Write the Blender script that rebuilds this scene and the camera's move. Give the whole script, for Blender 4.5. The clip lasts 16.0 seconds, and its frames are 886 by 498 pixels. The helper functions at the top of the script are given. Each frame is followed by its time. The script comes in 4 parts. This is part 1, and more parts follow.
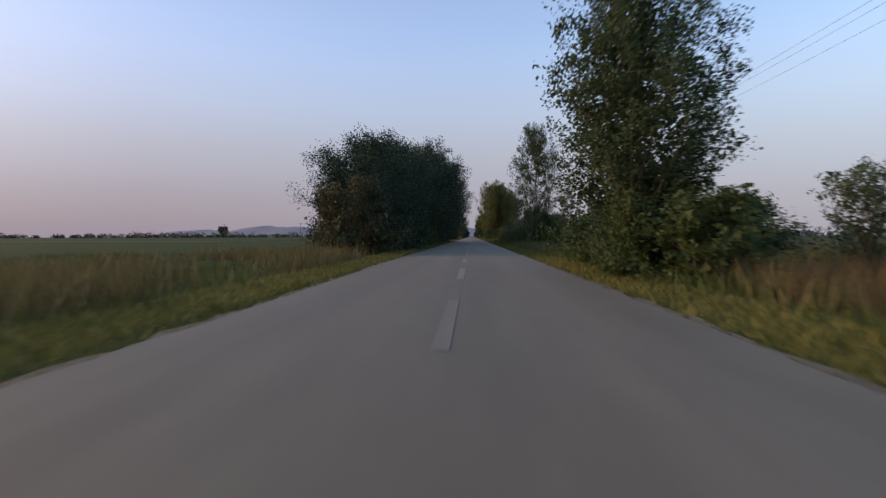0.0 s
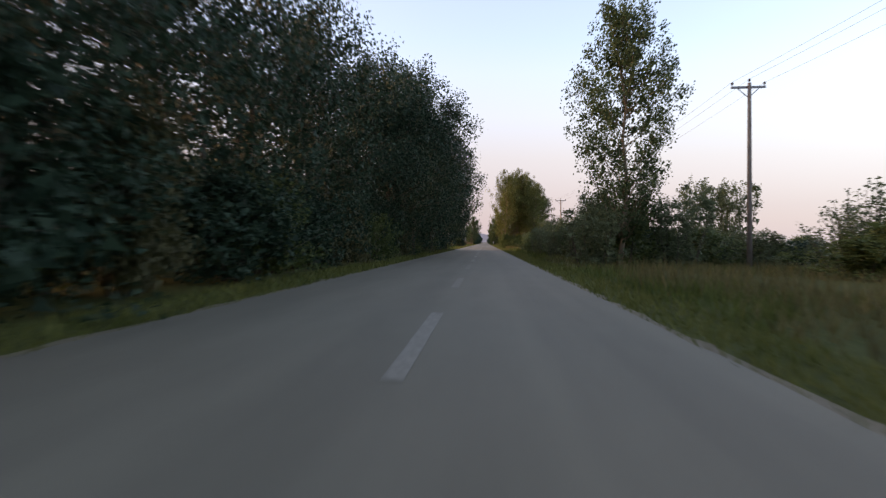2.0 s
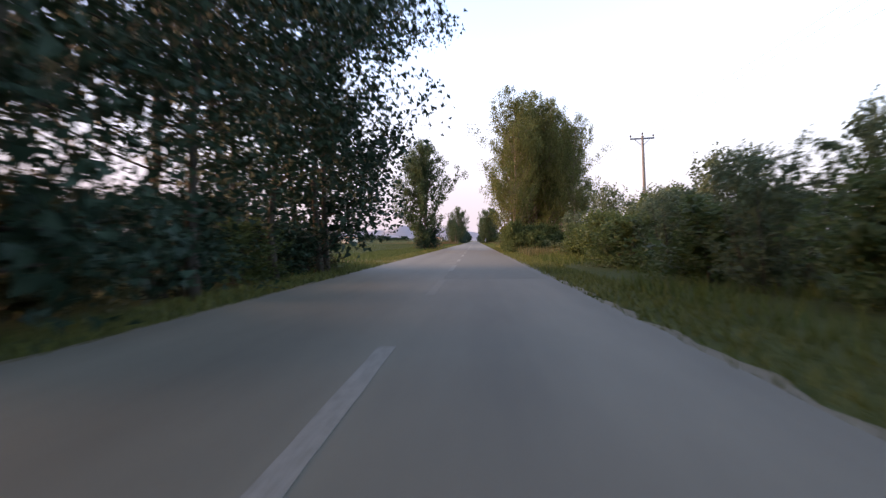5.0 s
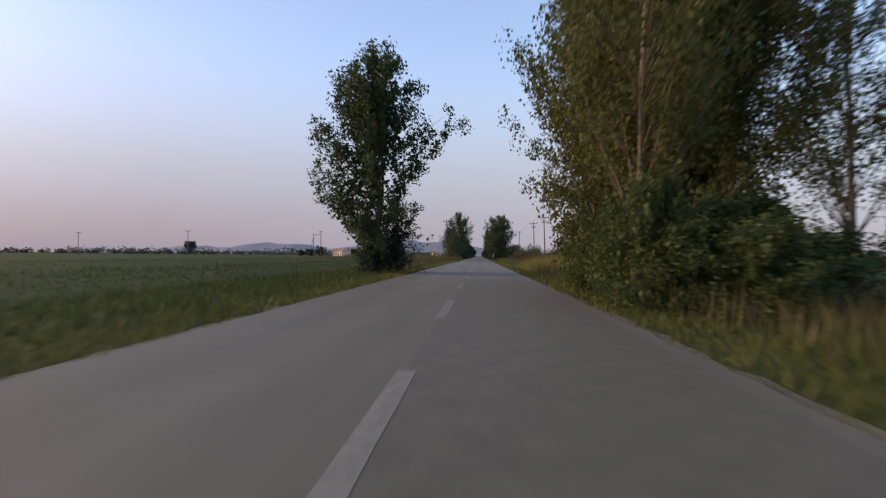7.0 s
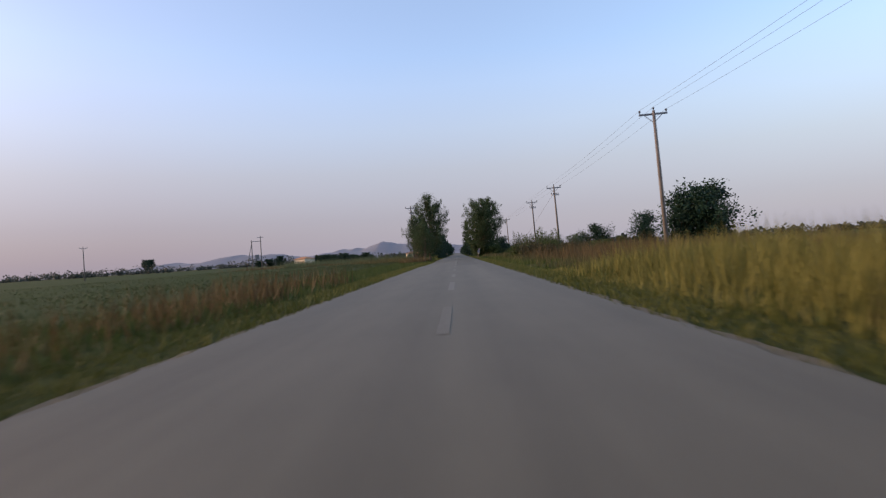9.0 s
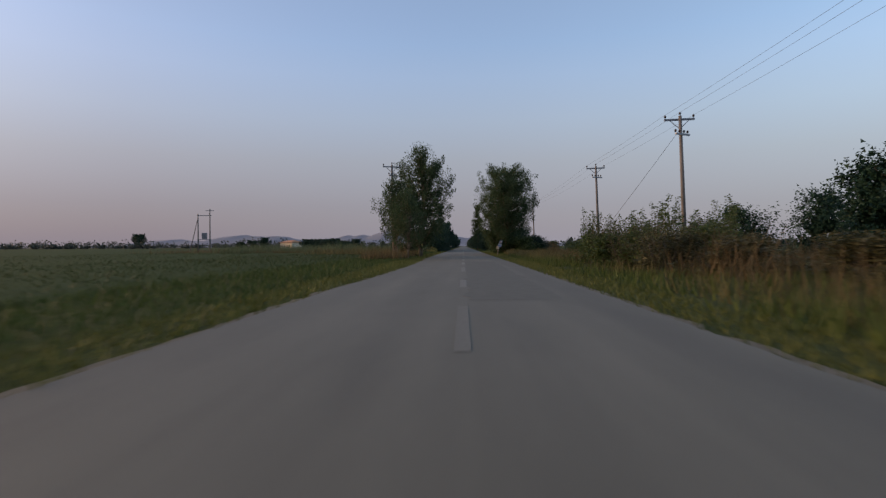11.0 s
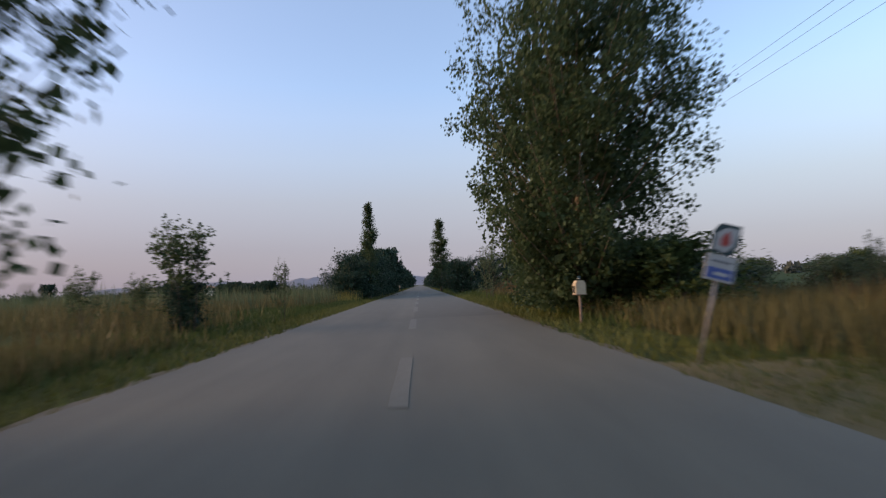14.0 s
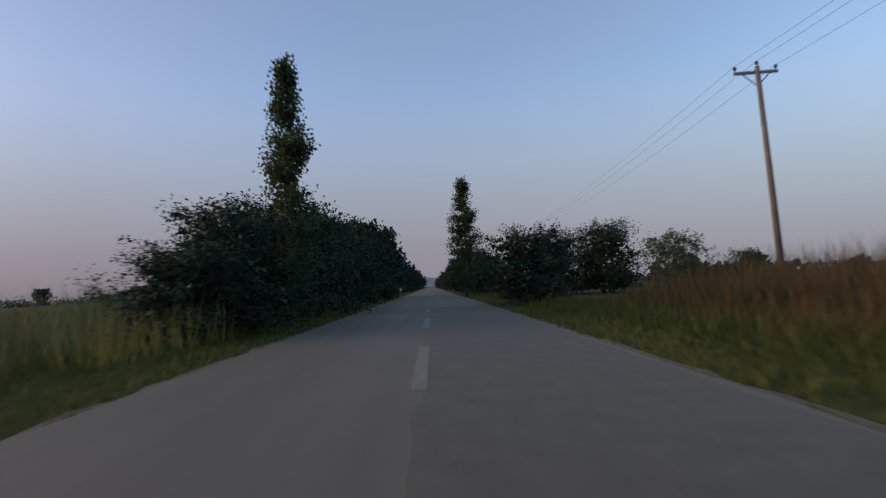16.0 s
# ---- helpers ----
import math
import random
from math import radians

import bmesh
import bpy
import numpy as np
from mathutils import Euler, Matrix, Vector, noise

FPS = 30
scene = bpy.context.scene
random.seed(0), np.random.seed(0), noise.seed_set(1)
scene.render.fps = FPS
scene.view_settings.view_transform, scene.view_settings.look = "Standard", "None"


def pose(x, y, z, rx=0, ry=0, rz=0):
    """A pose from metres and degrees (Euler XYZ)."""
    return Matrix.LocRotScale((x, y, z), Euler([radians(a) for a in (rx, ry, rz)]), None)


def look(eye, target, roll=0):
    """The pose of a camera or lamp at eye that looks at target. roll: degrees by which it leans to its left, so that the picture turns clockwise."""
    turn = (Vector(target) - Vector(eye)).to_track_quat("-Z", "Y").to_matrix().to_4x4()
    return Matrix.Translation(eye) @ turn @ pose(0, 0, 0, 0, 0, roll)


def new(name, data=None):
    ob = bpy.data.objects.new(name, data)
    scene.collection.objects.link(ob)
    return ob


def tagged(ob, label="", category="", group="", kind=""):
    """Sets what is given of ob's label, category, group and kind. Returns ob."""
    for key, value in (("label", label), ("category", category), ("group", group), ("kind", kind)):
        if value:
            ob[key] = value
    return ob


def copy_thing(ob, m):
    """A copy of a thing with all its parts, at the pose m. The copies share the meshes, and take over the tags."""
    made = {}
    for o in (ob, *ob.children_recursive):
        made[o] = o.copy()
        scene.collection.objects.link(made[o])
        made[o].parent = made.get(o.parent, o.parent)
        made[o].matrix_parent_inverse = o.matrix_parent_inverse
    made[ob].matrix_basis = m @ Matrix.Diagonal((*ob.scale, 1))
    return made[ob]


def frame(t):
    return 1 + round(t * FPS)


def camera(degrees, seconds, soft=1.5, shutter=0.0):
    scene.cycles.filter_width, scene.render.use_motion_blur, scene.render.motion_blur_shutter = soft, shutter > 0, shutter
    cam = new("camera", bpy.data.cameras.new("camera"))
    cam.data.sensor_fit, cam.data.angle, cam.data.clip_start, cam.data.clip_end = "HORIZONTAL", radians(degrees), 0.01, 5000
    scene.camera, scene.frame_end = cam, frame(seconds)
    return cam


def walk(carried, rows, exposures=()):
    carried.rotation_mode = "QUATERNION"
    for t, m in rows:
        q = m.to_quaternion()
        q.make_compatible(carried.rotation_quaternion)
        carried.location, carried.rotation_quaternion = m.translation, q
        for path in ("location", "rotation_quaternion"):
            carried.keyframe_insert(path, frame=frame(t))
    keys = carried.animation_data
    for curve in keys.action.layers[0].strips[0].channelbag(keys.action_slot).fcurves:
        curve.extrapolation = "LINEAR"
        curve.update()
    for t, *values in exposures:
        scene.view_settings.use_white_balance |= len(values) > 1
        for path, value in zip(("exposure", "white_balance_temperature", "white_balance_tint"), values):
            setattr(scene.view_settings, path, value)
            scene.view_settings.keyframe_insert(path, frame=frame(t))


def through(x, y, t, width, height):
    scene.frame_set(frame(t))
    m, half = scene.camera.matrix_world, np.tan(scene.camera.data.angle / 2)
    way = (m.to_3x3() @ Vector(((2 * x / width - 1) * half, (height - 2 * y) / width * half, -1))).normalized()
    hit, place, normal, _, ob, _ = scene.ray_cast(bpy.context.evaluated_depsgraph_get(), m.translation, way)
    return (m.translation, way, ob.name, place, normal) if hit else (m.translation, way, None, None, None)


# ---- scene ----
# camera: a car driving north along a straight country road at about 20 m/s
cam = camera(77.4, 16.0, soft=1.2, shutter=0.3)
ROWS = [
    (0.0, pose(0.47, -0.00, 1.2, 88.67, 0.19, 3.00)),
    (0.5, pose(0.65, 9.92, 1.2, 90.09, -2.14, 3.62)),
    (1.0, pose(0.75, 19.98, 1.2, 89.19, -0.81, 3.18)),
    (1.5, pose(0.78, 30.06, 1.2, 87.63, -1.07, 3.70)),
    (2.0, pose(0.89, 40.11, 1.2, 89.19, -1.60, 4.38)),
    (2.5, pose(0.89, 50.16, 1.2, 90.52, 2.97, 3.07)),
    (3.0, pose(0.82, 60.25, 1.2, 89.25, 0.91, 3.53)),
    (3.5, pose(1.09, 70.36, 1.2, 89.19, 0.31, 3.51)),
    (4.0, pose(1.14, 80.50, 1.2, 89.11, 0.37, 3.27)),
    (6.5, pose(1.12, 131.35, 1.2, 89.66, 0.56, 3.55)),
    (7.0, pose(0.87, 141.56, 1.2, 90.67, -0.52, 3.79)),
    (7.5, pose(0.80, 151.90, 1.2, 90.19, -0.31, 2.97)),
    (8.0, pose(0.74, 162.16, 1.2, 90.86, 2.93, 2.42)),
    (10.5, pose(0.07, 213.61, 1.2, 89.76, 3.19, 0.63)),
    (11.0, pose(0.15, 223.77, 1.2, 89.69, 0.29, 2.14)),
    (11.5, pose(0.34, 233.79, 1.2, 89.56, -0.16, 0.25)),
    (12.0, pose(0.37, 243.70, 1.2, 91.33, 2.19, -1.64)),
    (12.5, pose(0.40, 253.57, 1.2, 90.20, 2.28, -1.57)),
    (13.0, pose(0.36, 263.37, 1.2, 91.24, 2.26, -1.07)),
    (13.5, pose(0.46, 273.20, 1.2, 93.45, 2.80, -1.08)),
    (14.0, pose(0.40, 282.97, 1.2, 93.61, 2.32, -2.35)),
    (14.5, pose(0.51, 292.68, 1.2, 93.13, 2.56, -1.78)),
    (15.0, pose(0.31, 302.28, 1.2, 92.40, 1.19, -2.45)),
    (15.5, pose(0.39, 311.73, 1.2, 92.83, 1.33, -1.82)),
    (16.0, pose(0.33, 320.97, 1.2, 93.81, 2.72, -1.22)),
]
BASE_STOPS, KELVIN, TINT = 1.42, 9500, 30
EXPOSURES = [(t, BASE_STOPS + stops, KELVIN + warm, TINT + (-11 if t == 1.5 else 5 if t == 2.0 else 10 if 2.1 < t < 4.3 else -3 if t > 9 else 0)) for t, stops, warm in (
    (0.0, 0.12, 0), (0.5, 0.12, 0), (1.0, 0.08, -300), (1.5, 0.55, 2700), (2.0, 0.85, 3200), (2.5, 1.3, 1900), (3.0, 1.35, 1900), (3.5, 1.4, 1900), (4.2, 1.4, 1700),
    (6.3, 0.8, -100), (6.5, 0.66, -150), (7.0, 0.3, 0), (7.5, 0.2, 0), (8.0, 0.55, 0), (10.5, -0.2, 200), (12.0, -0.2, 200), (13.0, -0.14, -50), (13.5, 0.26, 0), (14.0, 0.26, 0),
    (14.5, 0.2, -150), (15.0, 0.12, -200), (15.5, -0.3, -400), (16.0, -0.33, -300))]
walk(cam, ROWS, EXPOSURES)

# world: clear sky at dusk, the sun just above the horizon to the west (-x)
SUN_UP, SUN_AZ = 11.0, -86.0
world = bpy.data.worlds.new("world")
scene.world = world
world.use_nodes = True
wn = world.node_tree
sky = wn.nodes.new("ShaderNodeTexSky")
sky.sky_type, sky.sun_disc = "NISHITA", False
sky.sun_elevation, sky.sun_rotation = radians(SUN_UP), radians(SUN_AZ)
sky.air_density, sky.dust_density, sky.ozone_density = 1.0, 1.0, 3.5
wn.nodes["Background"].inputs["Strength"].default_value = 0.15
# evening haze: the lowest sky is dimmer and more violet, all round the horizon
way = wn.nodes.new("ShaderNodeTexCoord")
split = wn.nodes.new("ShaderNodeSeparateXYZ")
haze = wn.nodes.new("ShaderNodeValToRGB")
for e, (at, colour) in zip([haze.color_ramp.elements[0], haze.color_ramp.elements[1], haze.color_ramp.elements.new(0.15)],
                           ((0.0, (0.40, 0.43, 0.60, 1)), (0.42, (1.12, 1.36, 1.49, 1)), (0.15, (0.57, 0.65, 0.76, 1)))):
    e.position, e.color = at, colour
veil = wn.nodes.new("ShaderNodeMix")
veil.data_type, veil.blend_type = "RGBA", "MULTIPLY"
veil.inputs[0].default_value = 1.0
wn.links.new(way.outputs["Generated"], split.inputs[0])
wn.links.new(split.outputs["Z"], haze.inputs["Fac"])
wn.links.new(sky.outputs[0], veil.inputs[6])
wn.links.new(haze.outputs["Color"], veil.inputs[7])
band = wn.nodes.new("ShaderNodeValToRGB")
band.color_ramp.elements[0].position, band.color_ramp.elements[0].color = 0.0, (0.94, 0.94, 0.94, 1)
band.color_ramp.elements[1].position, band.color_ramp.elements[1].color = 0.34, (0, 0, 0, 1)
mauve = wn.nodes.new("ShaderNodeMix")
mauve.data_type = "RGBA"
mauve.inputs[7].default_value = (0.73, 0.86, 1.17, 1)
wn.links.new(split.outputs["Z"], band.inputs["Fac"])
wn.links.new(band.outputs["Color"], mauve.inputs[0])
wn.links.new(veil.outputs[2], mauve.inputs[6])


def sky_ramp(fac, stops):
    r = wn.nodes.new("ShaderNodeValToRGB")
    while len(r.color_ramp.elements) < len(stops):
        r.color_ramp.elements.new(0.5)
    for e, (at, colour) in zip(r.color_ramp.elements, stops):
        e.position, e.color = at, (*colour, 1)
    wn.links.new(fac, r.inputs["Fac"])
    return r.outputs["Color"]


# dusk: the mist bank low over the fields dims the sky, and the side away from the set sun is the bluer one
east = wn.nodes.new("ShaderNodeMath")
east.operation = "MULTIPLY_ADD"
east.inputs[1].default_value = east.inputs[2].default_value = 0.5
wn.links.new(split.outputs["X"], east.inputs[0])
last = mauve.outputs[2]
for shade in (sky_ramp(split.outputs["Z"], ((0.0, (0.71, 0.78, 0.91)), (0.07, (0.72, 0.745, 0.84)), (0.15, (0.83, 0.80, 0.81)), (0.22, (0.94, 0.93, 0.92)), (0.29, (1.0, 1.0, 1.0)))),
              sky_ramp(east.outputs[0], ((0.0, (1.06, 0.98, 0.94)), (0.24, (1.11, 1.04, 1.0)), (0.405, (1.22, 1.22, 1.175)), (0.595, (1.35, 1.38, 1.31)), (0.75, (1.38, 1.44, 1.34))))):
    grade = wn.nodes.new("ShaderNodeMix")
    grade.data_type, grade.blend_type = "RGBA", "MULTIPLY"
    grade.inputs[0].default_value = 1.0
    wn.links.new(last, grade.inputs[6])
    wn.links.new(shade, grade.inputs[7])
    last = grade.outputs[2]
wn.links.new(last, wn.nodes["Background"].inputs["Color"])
sun_data = bpy.data.lights.new("sun", "SUN")
sun_data.energy, sun_data.angle, sun_data.color = 1.15, radians(45), (1.0, 0.78, 0.55)
sun = new("sun", sun_data)
to_sun = Vector((math.sin(radians(SUN_AZ)) * math.cos(radians(SUN_UP)), math.cos(radians(SUN_AZ)) * math.cos(radians(SUN_UP)), math.sin(radians(SUN_UP))))
sun.matrix_basis = look(to_sun * 50, (0, 0, 0))


# ---- materials ----
def material(name, rough=0.8, metal=0.0):
    m = bpy.data.materials.new(name)
    m.use_nodes = True
    b = m.node_tree.nodes["Principled BSDF"]
    b.inputs["Roughness"].default_value, b.inputs["Metallic"].default_value = rough, metal
    b.inputs["Specular IOR Level"].default_value = 0.3
    return m, m.node_tree, b


def ramp_of(nt, fac, stops):
    r = nt.nodes.new("ShaderNodeValToRGB")
    while len(r.color_ramp.elements) < len(stops):
        r.color_ramp.elements.new(0.5)
    for e, (p, c) in zip(r.color_ramp.elements, stops):
        e.position, e.color = p, (*c, 1)
    nt.links.new(fac, r.inputs["Fac"])
    return r.outputs["Color"]


def noise_of(nt, scale, detail=4, rough=0.55, stretch=None):
    co = nt.nodes.new("ShaderNodeNewGeometry").outputs["Position"]
    if stretch:
        mp = nt.nodes.new("ShaderNodeMapping")
        mp.inputs["Scale"].default_value = stretch
        nt.links.new(co, mp.inputs["Vector"])
        co = mp.outputs["Vector"]
    n = nt.nodes.new("ShaderNodeTexNoise")
    n.inputs["Scale"].default_value, n.inputs["Detail"].default_value, n.inputs["Roughness"].default_value = scale, detail, rough
    nt.links.new(co, n.inputs["Vector"])
    return n.outputs["Fac"]


def mix_of(nt, fac, a, b, mode="MIX"):
    x = nt.nodes.new("ShaderNodeMix")
    x.data_type, x.blend_type = "RGBA", mode
    if isinstance(fac, float):
        x.inputs[0].default_value = fac
    else:
        nt.links.new(fac, x.inputs[0])
    for value, slot in ((a, x.inputs[6]), (b, x.inputs[7])):
        if isinstance(value, tuple):
            slot.default_value = (*value, 1)
        else:
            nt.links.new(value, slot)
    return x.outputs[2]


def bump_of(nt, b, height, strength, distance):
    n = nt.nodes.new("ShaderNodeBump")
    n.inputs["Strength"].default_value, n.inputs["Distance"].default_value = strength, distance
    nt.links.new(height, n.inputs["Height"])
    nt.links.new(n.outputs["Normal"], b.inputs["Normal"])


def leaf_material(name, dark, mid, pale, through=0.3):
    m, nt, b = material(name, 0.6)
    b.inputs["Specular IOR Level"].default_value = 0.18
    island = nt.nodes.new("ShaderNodeNewGeometry").outputs["Random Per Island"]
    colour = ramp_of(nt, island, [(0.0, dark), (0.6, mid), (1.0, pale)])
    big = noise_of(nt, 0.6, 2)
    colour = mix_of(nt, ramp_of(nt, big, [(0.35, (0, 0, 0)), (0.7, (0.5, 0.5, 0.5))]), colour, pale)
    nt.links.new(colour, b.inputs["Base Color"])
    t = nt.nodes.new("ShaderNodeBsdfTranslucent")
    nt.links.new(colour, t.inputs["Color"])
    s = nt.nodes.new("ShaderNodeMixShader")
    s.inputs[0].default_value = through
    nt.links.new(b.outputs[0], s.inputs[1])
    nt.links.new(t.outputs[0], s.inputs[2])
    nt.links.new(s.outputs[0], nt.nodes["Material Output"].inputs["Surface"])
    return m


def rough_material(name, stops, scale, bump=0.4, distance=0.02, rough=0.85, metal=0.0, stretch=None):
    m, nt, b = material(name, rough, metal)
    f = noise_of(nt, scale, 6, 0.6, stretch)
    g = noise_of(nt, scale * 0.13, 3)
    colour = mix_of(nt, 0.5, ramp_of(nt, f, stops), ramp_of(nt, g, stops))
    nt.links.new(colour, b.inputs["Base Color"])
    bump_of(nt, b, f, bump, distance)
    return m


POPLAR_LEAF = leaf_material("poplar_leaf", (0.022, 0.045, 0.020), (0.043, 0.080, 0.034), (0.074, 0.116, 0.054), 0.42)
GROVE_LEAF = leaf_material("grove_leaf", (0.046, 0.068, 0.019), (0.088, 0.110, 0.033), (0.138, 0.152, 0.053), 0.45)
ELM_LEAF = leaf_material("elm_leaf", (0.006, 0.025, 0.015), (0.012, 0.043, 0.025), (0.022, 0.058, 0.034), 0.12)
SHRUB_LEAF = leaf_material("shrub_leaf", (0.030, 0.055, 0.018), (0.060, 0.095, 0.031), (0.092, 0.130, 0.048), 0.38)
RUSSET_LEAF = leaf_material("russet_leaf", (0.036, 0.040, 0.017), (0.064, 0.065, 0.028), (0.096, 0.090, 0.042), 0.2)
GREY_LEAF = leaf_material("grey_leaf", (0.045, 0.072, 0.038), (0.078, 0.115, 0.060), (0.115, 0.155, 0.088), 0.4)
GRASS = leaf_material("grass_blade", (0.026, 0.05, 0.012), (0.054, 0.088, 0.021), (0.11, 0.132, 0.036))
VERGE_GRASS = leaf_material("verge_grass_blade", (0.045, 0.068, 0.016), (0.088, 0.108, 0.028), (0.145, 0.148, 0.046))
GREEN_GRASS = leaf_material("green_grass_blade", (0.02, 0.044, 0.012), (0.042, 0.078, 0.02), (0.08, 0.112, 0.032))
GOLD_GRASS = leaf_material("golden_grass_blade", (0.09, 0.092, 0.024), (0.17, 0.162, 0.044), (0.26, 0.235, 0.074))
DRY_GRASS = leaf_material("dry_grass_blade", (0.052, 0.05, 0.02), (0.095, 0.088, 0.035), (0.155, 0.135, 0.06))
RED_REED = leaf_material("russet_reed", (0.056, 0.038, 0.018), (0.105, 0.067, 0.032), (0.165, 0.12, 0.056))
CROP = leaf_material("crop_leaf", (0.026, 0.045, 0.015), (0.04, 0.064, 0.022), (0.058, 0.08, 0.03))
# leaves of the far woods: distance haze mixed into the colour, paler and greyer
HAZED_FAR_LEAF = leaf_material("hazed_far_leaf", (0.04, 0.055, 0.045), (0.055, 0.07, 0.058), (0.08, 0.095, 0.08))
BARK = rough_material("grey_brown_bark", [(0.3, (0.08, 0.062, 0.045)), (0.6, (0.19, 0.15, 0.105)), (0.8, (0.29, 0.24, 0.175))], 9, 0.7, 0.03, stretch=(1, 1, 0.25))
DARK_BARK = rough_material("dark_bark", [(0.3, (0.038, 0.032, 0.026)), (0.7, (0.095, 0.078, 0.06))], 9, 0.7, 0.03, stretch=(1, 1, 0.25))
POLE_WOOD = rough_material("weathered_pole_wood", [(0.3, (0.10, 0.088, 0.08)), (0.7, (0.215, 0.188, 0.168))], 14, 0.4, 0.01, stretch=(1, 1, 0.08))
ARM_STEEL = rough_material("galvanised_steel", [(0.3, (0.16, 0.16, 0.17)), (0.7, (0.26, 0.26, 0.27))], 20, 0.1, 0.003, 0.5, 0.6)
INSULATOR = rough_material("brown_porcelain", [(0.3, (0.05, 0.03, 0.025)), (0.7, (0.08, 0.05, 0.04))], 30, 0.05, 0.002, 0.2)
WIRE = rough_material("aluminium_wire", [(0.3, (0.10, 0.10, 0.11)), (0.7, (0.15, 0.15, 0.16))], 30, 0.05, 0.002, 0.5, 0.3)
DIRT = rough_material("pale_dirt", [(0.3, (0.10, 0.074, 0.034)), (0.7, (0.185, 0.138, 0.064))], 3, 0.5, 0.03)
DIRT.node_tree.nodes["Principled BSDF"].inputs["Specular IOR Level"].default_value = 0.1
EARTH = rough_material("brown_verge_earth", [(0.3, (0.085, 0.07, 0.045)), (0.7, (0.17, 0.14, 0.095))], 6, 0.8, 0.04)
PLASTER = rough_material("cream_plaster", [(0.3, (0.66, 0.52, 0.38)), (0.7, (0.80, 0.66, 0.50))], 1.2, 0.1, 0.01)
ROOF_TILE = rough_material("orange_roof_tile", [(0.3, (0.35, 0.15, 0.08)), (0.7, (0.48, 0.24, 0.13))], 3, 0.4, 0.03)
DARK_GLASS = rough_material("dark_window_glass", [(0.3, (0.03, 0.035, 0.04)), (0.7, (0.05, 0.055, 0.06))], 2, 0.0, 0.001, 0.15)
SIGN_WHITE = rough_material("dirty_white_enamel", [(0.3, (0.38, 0.37, 0.35)), (0.7, (0.56, 0.55, 0.53))], 8, 0.05, 0.002, 0.4)
SIGN_CREAM = rough_material("yellowed_enamel", [(0.3, (0.46, 0.37, 0.25)), (0.7, (0.60, 0.50, 0.35))], 8, 0.05, 0.002, 0.4)
SIGN_RED = rough_material("faded_sign_red", [(0.3, (0.45, 0.05, 0.04)), (0.7, (0.55, 0.10, 0.08))], 8, 0.05, 0.002, 0.4)
SIGN_BLUE = rough_material("faded_sign_blue", [(0.3, (0.05, 0.10, 0.30)), (0.7, (0.09, 0.15, 0.36))], 8, 0.05, 0.002, 0.4)
SIGN_TEAL = rough_material("dark_teal_board", [(0.3, (0.02, 0.05, 0.055)), (0.7, (0.035, 0.075, 0.08))], 8, 0.05, 0.002, 0.4)
RUST_POST = rough_material("rusty_post", [(0.3, (0.20, 0.13, 0.095)), (0.7, (0.34, 0.25, 0.195))], 12, 0.2, 0.005, 0.7)
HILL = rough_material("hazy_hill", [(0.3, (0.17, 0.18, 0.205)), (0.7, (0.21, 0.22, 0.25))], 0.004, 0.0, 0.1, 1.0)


def asphalt_material():
    m, nt, b = material("worn_asphalt", 0.72)
    b.inputs["Specular IOR Level"].default_value = 0.35
    fine = noise_of(nt, 60, 4, 0.7)
    mid = noise_of(nt, 1.3, 5, 0.6, (1, 0.25, 1))
    lane = noise_of(nt, 0.5, 3, 0.5, (1.6, 0.03, 1))
    colour = ramp_of(nt, fine, [(0.25, (0.078, 0.072, 0.053)), (0.75, (0.153, 0.141, 0.104))])
    colour = mix_of(nt, 0.55, colour, ramp_of(nt, mid, [(0.3, (0.081, 0.075, 0.056)), (0.7, (0.148, 0.136, 0.102))]))
    colour = mix_of(nt, 0.45, colour, ramp_of(nt, lane, [(0.3, (0.075, 0.069, 0.051)), (0.7, (0.158, 0.146, 0.108))]))
    nt.links.new(colour, b.inputs["Base Color"])
    bump_of(nt, b, fine, 0.35, 0.01)
    return m


def patch_material():
    return rough_material("dark_patched_asphalt", [(0.3, (0.074, 0.069, 0.052)), (0.7, (0.124, 0.115, 0.086))], 20, 0.3, 0.01, 0.72)


def paint_material():
    m, nt, b = material("worn_road_paint", 0.7)
    f = noise_of(nt, 9, 6, 0.75)
    colour = ramp_of(nt, f, [(0.40, (0.15, 0.142, 0.125)), (0.58, (0.30, 0.29, 0.26))])
    each = nt.nodes.new("ShaderNodeObjectInfo").outputs["Random"]
    worn = ramp_of(nt, each, [(0.2, (0.5, 0.5, 0.5)), (0.8, (0.86, 0.86, 0.86))])
    colour = mix_of(nt, worn, colour, (0.122, 0.113, 0.085))
    nt.links.new(colour, b.inputs["Base Color"])
    bump_of(nt, b, f, 0.2, 0.004)
    return m


def ground_material():
    m, nt, b = material("dry_grass_soil", 0.95)
    b.inputs["Specular IOR Level"].default_value = 0.08
    f = noise_of(nt, 5, 6, 0.7)
    g = noise_of(nt, 0.12, 4, 0.6)
    soil = ramp_of(nt, f, [(0.3, (0.032, 0.04, 0.012)), (0.7, (0.064, 0.072, 0.024))])
    green = ramp_of(nt, f, [(0.3, (0.03, 0.042, 0.013)), (0.7, (0.07, 0.082, 0.027))])
    nt.links.new(mix_of(nt, ramp_of(nt, g, [(0.4, (0, 0, 0)), (0.6, (1, 1, 1))]), soil, green), b.inputs["Base Color"])
    bump_of(nt, b, f, 0.8, 0.08)
    return m


